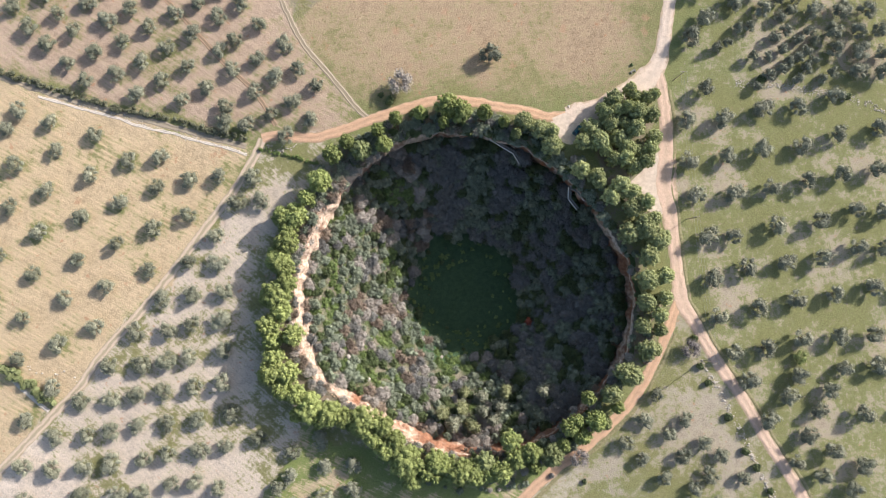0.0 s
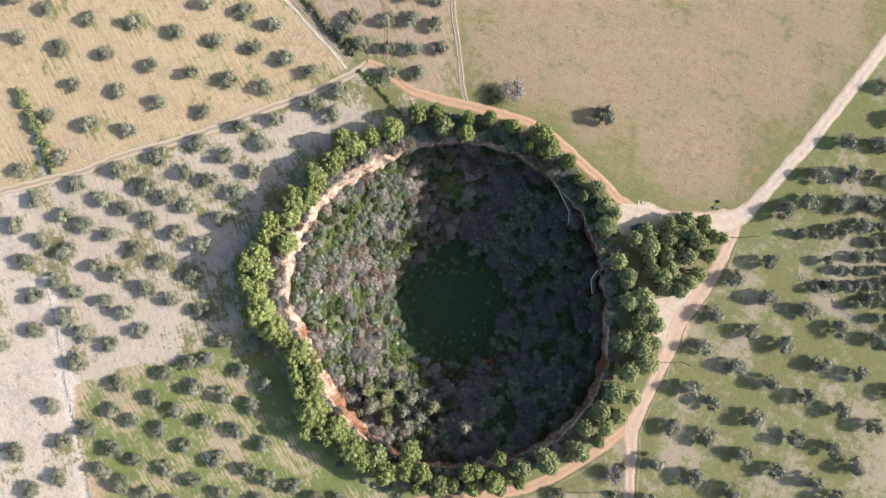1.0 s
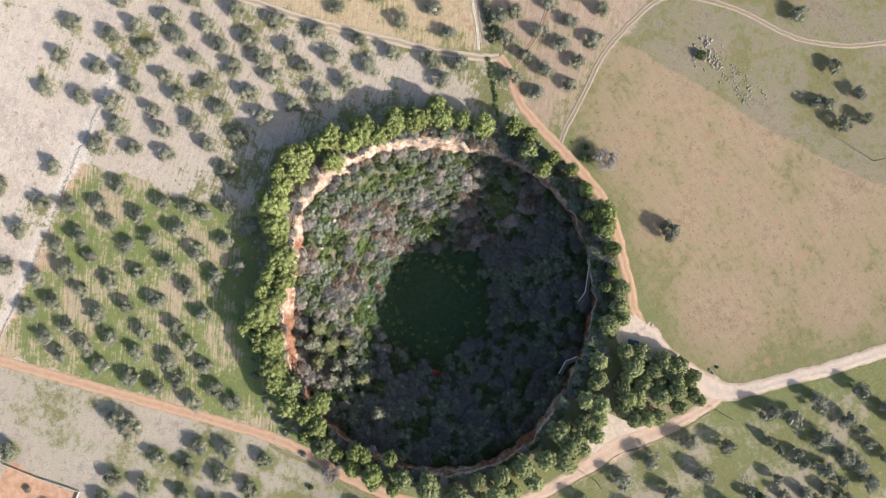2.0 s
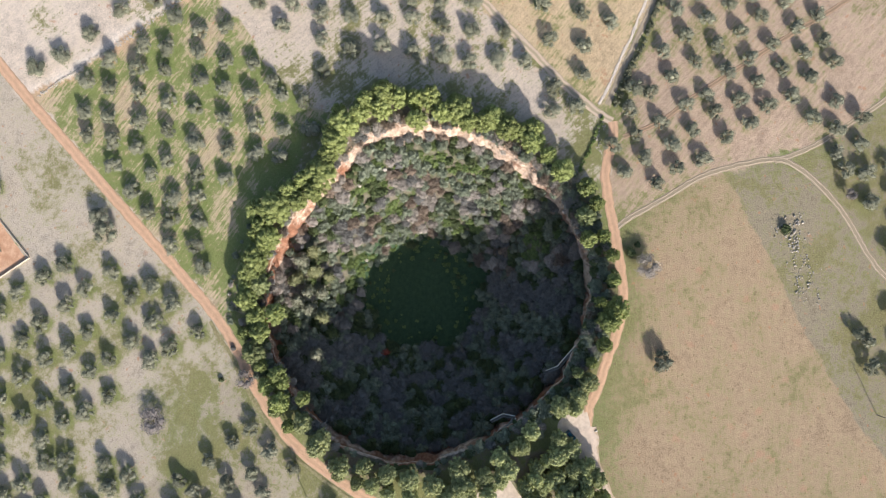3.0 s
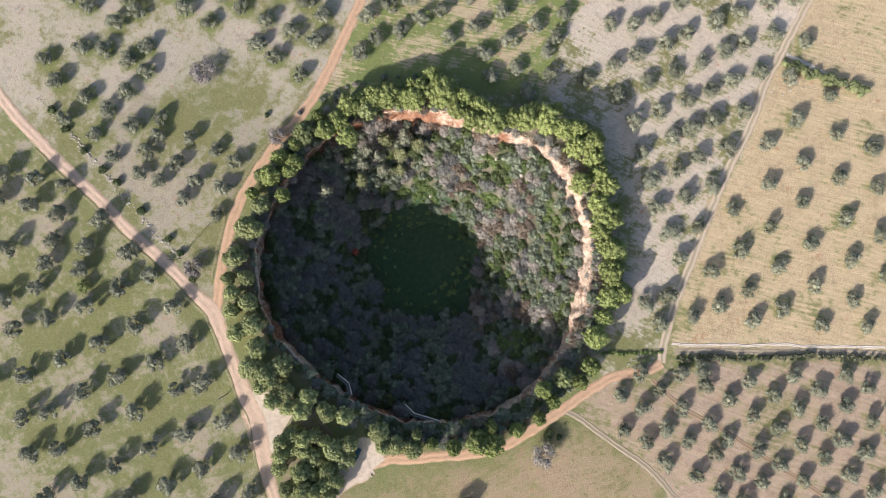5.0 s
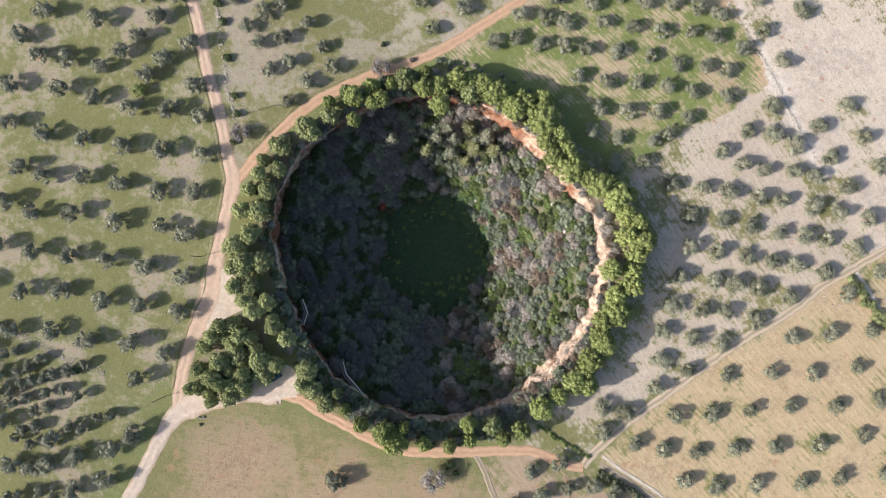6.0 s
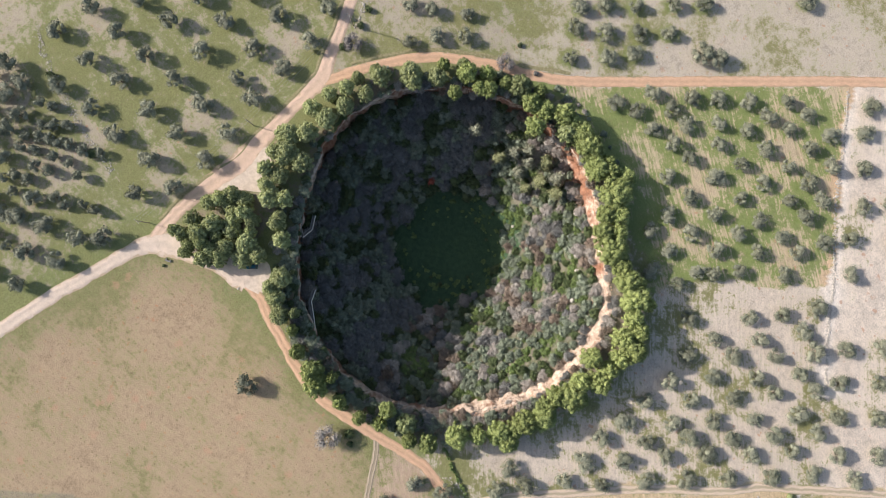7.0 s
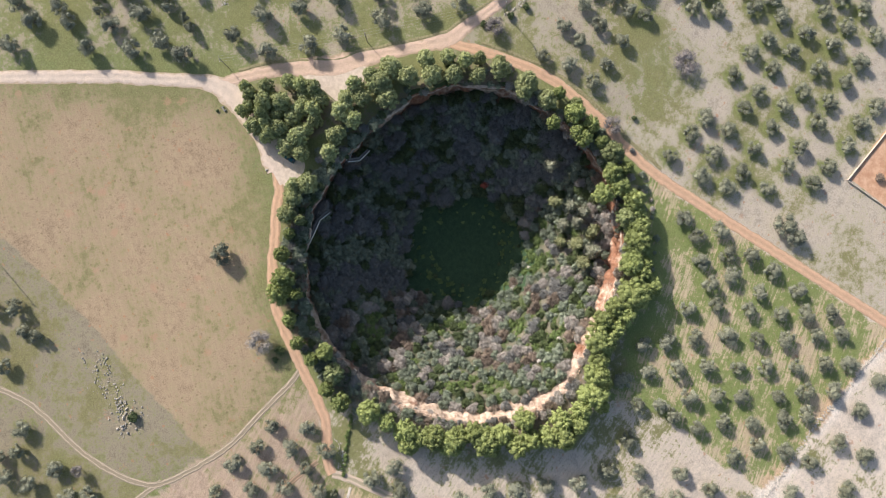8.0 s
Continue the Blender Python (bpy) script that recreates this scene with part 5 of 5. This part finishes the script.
rubble("rubble", [(-36.0, 108.0), (-30.0, 112.0), (-36.0, 118.0)], 3.0, 25, 0.12, 0.6, "heap of pale rocks in the stony field", 85, mat=WORN_STONE)
rubble("rubble", [(108.0, 66.0), (125.0, 65.0), (150.0, 61.0), (165.0, 55.0)], 1.6, 500, 0.08, 0.32, "line of pale rocks across the olive grove", 86)
rubble("rubble", [(-142.0, -36.0), (-128.0, -38.0), (-124.0, -41.0)], 1.2, 14, 0.12, 0.4, "few pale stones beside the hedge", 87)
rubble("rubble", [(83.0, -25.0), (75.5, -41.5), (66.0, -54.5), (54.0, -66.0)], 0.6, 70, 0.06, 0.2, "small stones along the orange road's edge", 88)
rubble("rubble", [(29.0, -80.0), (14.0, -98.5), (-3.5, -120.5), (-19.0, -140.0)], 0.9, 45, 0.06, 0.22, "small stones along the orange road's verge", 89)
rubble("rubble", [(-60.0, 42.0), (-55.0, 40.0), (-50.0, 42.5)], 1.3, 60, 0.1, 0.4, "small stones beside the ditch", 90)
LEDGE = [(CX + (rim(a) + 0.2) * cos(radians(a)), CY + (rim(a) + 0.2) * sin(radians(a))) for a in range(140, 330, 5)]
rubble("rubble", LEDGE, 1.3, 800, 0.08, 0.42, "broken pinkish rock along the sinkhole's ledge", 91, mat=LEDGE_STONE)
boulder(47.7, 57.1, land(47.7, 57.1), 0.5, 31, "white stone at the edge of the brown field")


# ---- stairs down the wall ----
def staircase(points, label):
    """Concrete flights from point to point (x, y, z), each with steps and two side walls."""
    base = new("staircase")
    base.location = points[0]
    origin = Vector(points[0])
    for a, b in zip(points, points[1:]):
        a, b = Vector(a) - origin, Vector(b) - origin
        run = Vector((b.x - a.x, b.y - a.y, 0))
        length, fall = run.length, a.z - b.z
        turn = atan2(run.y, run.x)
        m = Matrix.Translation(a) @ Matrix.Rotation(turn, 4, "Z")
        count = max(2, round(fall / 0.18))
        for k in range(count):
            bm = bmesh.new()
            box(bm, length * k / count, length * (k + 1) / count + 0.02, -0.4, 0.4, -fall * (k + 1) / count - 0.9, -fall * (k + 1) / count)
            bm.transform(m)
            part("step", bm, DARK_CONCRETE, base)
        # one side wall pale, the other in the steps' darker concrete
        for side, mat in ((-0.48, CONCRETE), (0.48, DARK_CONCRETE)):
            bm = bmesh.new()
            verts = box(bm, -0.1, length + 0.1, side - 0.08, side + 0.08, -0.45, 0.6)
            for v in verts:
                v.co.z -= fall * max(0.0, min(1.0, v.co.x / length))
            bmesh.ops.bevel(bm, geom=bm.edges[:], offset=0.03, segments=1, affect="EDGES")
            bm.transform(m)
            part("side_wall", bm, mat, base, "pale concrete side wall" if mat is CONCRETE else "dark concrete side wall")
    return tagged(base, label, "staircase")


staircase([(53.8, 23.4, 0.0), (51.2, 27.0, -1.2), (48.4, 28.4, -2.0), (48.8, 24.6, -4.2), (52.4, 21.0, -6.8)], "pale concrete staircase folding down the shaded wall")
staircase([(19.8, 45.4, -0.4), (23.2, 43.6, -1.6), (28.6, 41.2, -4.4), (31.2, 37.8, -6.6)], "narrow pale concrete staircase along the rock wall")


# ---- power line ----
POLES = ((85.5, 67.0, 9.5), (89.8, 16.9, 9.0), (95.8, -33.2, 9.0))


def power_pole(x, y, h, facing):
    base = new("power_pole")
    base.matrix_basis = pose(x, y, land(x, y) - 0.1, 0, 0, facing)
    v, f = tube([(0, 0, -0.3), (0, 0, h * 0.5), (0, 0, h)], [0.17, 0.14, 0.11], 10)
    part("post", mesh_of("post", v, f, POLE_WOOD, True), POLE_WOOD, base)
    bm = bmesh.new()
    box(bm, -1.1, 1.1, 0.1, 0.24, h - 0.55, h - 0.41)
    part("crossarm", bm, POLE_WOOD, base, "weathered wooden crossarm")
    for s in (-1.0, -0.05, 1.0):
        v, f = tube([(s, 0.17, h - 0.42), (s, 0.17, h - 0.3), (s, 0.17, h - 0.22), (s, 0.17, h - 0.12)], [0.03, 0.07, 0.05, 0.06], 8)
        part("insulator", mesh_of("insulator", v, f, PORCELAIN, True), PORCELAIN, base, "white porcelain insulator")
    for s in (-1, 1):
        v, f = tube([(0, 0.1, h - 1.2), (s * 0.8, 0.17, h - 0.5)], [0.025, 0.025], 5)
        part("brace", mesh_of("brace", v, f, STEEL), STEEL, base, "grey steel brace")
    return tagged(base, "weathered wooden power pole beside the dirt road", "power pole", "power poles along the road")


for x, y, h in POLES:
    power_pole(x, y, h, 6)
tagged(power_pole(25.2, 154.0, 10.0, 60), "weathered wooden power pole in the stony field", "power pole", "power poles along the road")
SPANS = [(82.0, 117.0, 9.5)] + list(POLES) + [(101.5, -83.0, 9.0)]
for (xa, ya, ha), (xb, yb, hb) in zip(SPANS[1:], SPANS[2:-1]):
    for s in (-1.0, -0.05, 1.0):
        pts = []
        for k in range(13):
            t = k / 12
            x, y = xa + (xb - xa) * t + s * 0.99, ya + (yb - ya) * t + s * 0.1
            pts.append((x, y, (ha + land(xa, ya)) * (1 - t) + (hb + land(xb, yb)) * t - 0.25 - 1.1 * 4 * t * (1 - t)))
        tagged(new("power_cable", mesh_of("power_cable", *tube(pts, [0.018] * 13, 5), STEEL)), "thin grey cable sagging between two poles", "cable", "cables of the power line")


# ---- parked car ----
def car(x, y, turn):
    base = new("car")
    base.matrix_basis = pose(x, y, land(x, y) + 0.08, 0, 0, turn)
    bm = bmesh.new()
    rows = [(-2.05, 0.55, 0.72, 0.78), (-1.95, 0.32, 0.86, 0.85), (-1.2, 0.25, 0.9, 0.86), (0.9, 0.25, 0.88, 0.86), (1.8, 0.3, 0.74, 0.82), (2.05, 0.42, 0.62, 0.68)]
    rings = []
    for px, lo, hi, w in rows:
        rings.append([bm.verts.new((px, s, z)) for s, z in ((-w, lo), (-w, (lo + hi) / 2 + 0.1), (-w * 0.88, hi), (w * 0.88, hi), (w, (lo + hi) / 2 + 0.1), (w, lo))])
    for a, b in zip(rings, rings[1:]):
        for k in range(6):
            bm.faces.new((a[k], a[(k + 1) % 6], b[(k + 1) % 6], b[k]))
    bm.faces.new(rings[0][::-1])
    bm.faces.new(rings[-1])
    bmesh.ops.recalc_face_normals(bm, faces=bm.faces[:])
    bmesh.ops.bevel(bm, geom=bm.edges[:], offset=0.03, segments=1, affect="EDGES")
    part("body", bm, CAR_PAINT, base)

    def frustum(x0, x1, x2, x3, z0, z1, w0, w1):
        b = bmesh.new()
        lowr = [b.verts.new(c) for c in ((x0, -w0, z0), (x3, -w0, z0), (x3, w0, z0), (x0, w0, z0))]
        top = [b.verts.new(c) for c in ((x1, -w1, z1), (x2, -w1, z1), (x2, w1, z1), (x1, w1, z1))]
        b.faces.new(lowr[::-1])
        b.faces.new(top)
        for k in range(4):
            b.faces.new((lowr[k], lowr[(k + 1) % 4], top[(k + 1) % 4], top[k]))
        bmesh.ops.bevel(b, geom=b.edges[:], offset=0.04, segments=2, affect="EDGES")
        return b

    part("window", frustum(-1.9, -1.35, 0.35, 1.0, 0.84, 1.36, 0.8, 0.62), CAR_GLASS, base, "dark tinted window band")
    part("roof", frustum(-1.42, -1.3, 0.25, 0.38, 1.35, 1.45, 0.64, 0.56), CAR_PAINT, base)
    for wx_ in (-1.25, 1.3):
        for wy_ in (-0.78, 0.78):
            v, f = tube([(wx_, wy_ - 0.1, 0.28), (wx_, wy_ + 0.1, 0.28)], [0.31, 0.31], 16)
            f.append(tuple(range(15, -1, -1)))
            wheel = part("wheel", mesh_of("tyre", v, f, RUBBER), RUBBER, base, "black rubber wheel")
            v, f = tube([(wx_, wy_ - 0.11, 0.28), (wx_, wy_ + 0.11, 0.28)], [0.19, 0.19], 12)
            f.append(tuple(range(11, -1, -1)))
            part("rim", mesh_of("wheel_rim", v, f, STEEL), STEEL, wheel, "grey steel rim")
    for s in (-0.55, 0.55):
        bm = bmesh.new()
        box(bm, 1.98, 2.08, s - 0.16, s + 0.16, 0.5, 0.64)
        part("headlight", bm, PORCELAIN, base, "clear headlight")
    return tagged(base, "dark teal hatchback parked beneath the pines", "car")


car(50.6, 48.4, 52)

# ---- walled yard ----
patch("yard_ground", YARD, YARD_SOIL, "bare orange earth inside the yard wall", 0.06, "ground")


def yard_wall(a, b):
    bm = bmesh.new()
    a, b = Vector((*a, 0)), Vector((*b, 0))
    length = (b - a).length
    box(bm, -0.1, length + 0.1, -0.08, 0.08, -0.3, 0.75)
    box(bm, -0.12, length + 0.12, -0.1, 0.1, 0.75, 0.8)
    bm.transform(Matrix.Translation((*a.xy, land(a.x, a.y))) @ Matrix.Rotation(atan2(b.y - a.y, b.x - a.x), 4, "Z"))
    me = bpy.data.meshes.new("yard_wall")
    bm.to_mesh(me)
    bm.free()
    me.materials.append(YARD_STONE)
    return tagged(new("yard_wall", me), "low cream wall round the orange yard", "wall", "walls of the yard", "structure")


yard_wall((22.5, -150.2), (46.9, -175.3))
yard_wall((22.1, -150.4), (12.9, -160.9))
yard_wall((12.7, -161.2), (3.0, -171.0))
for x, y, s in ((22.2, -161.5, 0.9), (29.0, -168.6, 0.95), (39.0, -177.8, 0.9), (19.8, -178.0, 0.9), (15.0, -166.0, 0.7)):
    grow("yard_shrub", BARE[3] if s < 0.93 else EVERGREEN[0], x, y, land(x, y), s, "straggly shrub in the orange yard", "shrub", "shrubs in the yard")


def shed():
    base = new("shed")
    base.matrix_basis = pose(11.5, -180.5, land(11.5, -180.5) + 0.05, 0, 0, 45)
    bm = bmesh.new()
    box(bm, -3, 3, -2.2, 2.2, 0, 2.3)
    part("wall", bm, CONCRETE, base)
    bm = bmesh.new()
    verts = box(bm, -3.3, 3.3, -2.5, 2.5, 2.32, 2.42)
    for v in verts:
        v.co.z += 0.08 * v.co.y
    part("roof", bm, PORCELAIN, base, "white sheet roof")
    bm = bmesh.new()
    verts = box(bm, -3.2, 2.4, 2.6, 5.2, 2.1, 2.17)
    for v in verts:
        v.co.z -= 0.1 * (v.co.y - 2.6)
    part("awning", bm, ROOF_RED, base, "faded red sheet awning")
    for px in (-3.0, 2.2):
        v, f = tube([(px, 5.0, 0), (px, 5.0, 1.9)], [0.06, 0.06], 8)
        part("post", mesh_of("awning_post", v, f, STEEL), STEEL, base, "thin steel post")
    return tagged(base, "small white-roofed shed with a red awning", "shed")


shed()


def culvert():
    bm = bmesh.new()
    box(bm, -1.0, 1.0, -0.25, 0.25, -0.1, 0.5)
    box(bm, -0.9, -0.6, -0.8, -0.25, -0.1, 0.4)
    box(bm, 0.6, 0.9, -0.8, -0.25, -0.1, 0.4)
    me = bpy.data.meshes.new("culvert")
    bm.to_mesh(me)
    bm.free()
    me.materials.append(DARK_CONCRETE)
    ob = new("culvert", me)
    ob.matrix_basis = pose(70.8, 70.2, land(70.8, 70.2), 0, 0, 32)
    return tagged(ob, "small grey concrete culvert head by the junction", "culvert")


culvert()


# ---- weeds and clods ----
def weeds(name, mat, amounts, size, label, seed, total):
    """Small tufts strewn over the fields, more or fewer by the kind of field."""
    gen = np.random.default_rng(seed)
    x, y = gen.uniform(-198, 198, total), gen.uniform(-198, 198, total)
    i = np.clip(np.searchsorted(axis, x), 0, len(axis) - 1)
    j = np.clip(np.searchsorted(axis, y), 0, len(axis) - 1)
    keep = gen.random(total) < np.array([amounts.get(n, 0.0) for n in names])[zone[i, j]] * (0.3 + 0.9 * (np.sin(x / 9 + np.sin(y / 7) * 2) > -0.2))
    keep &= (radial[i, j] > edge_of[i, j] + 4)
    for line in (ROAD_MAIN, ROAD_EAST, RING_NORTH, ROAD_SOUTH, TRACK_WEST, TRACK_NORTH):
        keep &= gap(line, x, y) > 2.6
    x, y = x[keep], y[keep]
    count = len(x)
    z = 0.3 * np.sin(x / 37 + 1) * np.cos(y / 43) + 0.15 * np.sin((x + y) / 29)
    s = size * gen.uniform(0.5, 1.4, count)
    blades = []
    for k in range(3):
        a = gen.uniform(0, 2 * pi, count)
        dx, dy = np.cos(a) * s, np.sin(a) * s
        blades.append(np.stack([np.stack([x - dx, y - dy, z - 0.03], -1), np.stack([x + dx, y + dy, z - 0.03], -1),
                                np.stack([x + 0.4 * dx + 0.4 * dy, y + 0.4 * dy - 0.4 * dx, z + s * 0.8], -1)], 1))
    v = np.concatenate(blades).reshape(-1, 3)
    me = bpy.data.meshes.new(name)
    me.from_pydata(v.tolist(), [], np.arange(len(v)).reshape(-1, 3).tolist())
    me.materials.append(mat)
    return tagged(new(name, me), label, "weeds", kind="stuff")


DRY_GRASS = leaf_material("dry_grass", (0.2, 0.17, 0.08), (0.42, 0.36, 0.2), 0.8, 0.0, 0.1)
WEED_LEAF = leaf_material("weed_leaf", (0.17, 0.18, 0.08), (0.3, 0.31, 0.15), 0.7, 0.0, 0.1)
weeds("weeds", WEED_LEAF, {"east": 0.5, "south": 0.3, "green": 0.4, "fallow": 0.3, "stony": 0.45, "corner": 0.45, "pale": 0.1, "mottled": 0.25, "stubble": 0.08, "tilled": 0.15}, 0.13, "scattered low green weeds over the fields", 301, 40000)
weeds("dry_grass", DRY_GRASS, {"east": 0.35, "south": 0.4, "green": 0.15, "fallow": 0.35, "stony": 0.5, "stubble": 0.5, "pale": 0.2, "mottled": 0.35, "tilled": 0.2}, 0.16, "scattered tufts of dry yellow grass", 302, 46000)


# ---- low earth bank on the meadow side of the road ----
def verge(line, offset, label):
    path = smooth_line(line)
    profile = ((-0.7, -0.08), (-0.35, 0.06), (0.05, 0.12), (0.6, 0.04), (1.3, -0.1))
    verts, faces = [], []
    for i, p in enumerate(path):
        d = (path[min(i + 1, len(path) - 1)] - path[max(i - 1, 0)]).normalized()
        side = Vector((d.y, -d.x, 0)) * (-1 if offset < 0 else 1)
        for off, h in profile:
            q = p + side * (abs(offset) + off + 0.5 * noise.noise((p.x / 5, p.y / 5, 3)))
            verts.append((q.x, q.y, land(q.x, q.y) + h * (1 + 0.8 * noise.noise((p.x / 3, p.y / 3, off)))))
    k = len(profile)
    for i in range(len(path) - 1):
        for j in range(k - 1):
            a = i * k + j
            faces.append((a, a + 1, a + k + 1, a + k))
    return tagged(new("verge", mesh_of("verge", verts, faces, VERGE, True)), label, "verge", kind="structure")


VERGE = plain_material("grassy_earth_bank", (0.2, 0.18, 0.09), (0.34, 0.3, 0.17), 1.2, 0.95, 0.0, 0.1)
verge(ROAD_EAST[1:14], -2.7, "low grassy bank along the dirt road")
verge(ROAD_SOUTH[2:9], -2.6, "low grassy bank along the orange road")
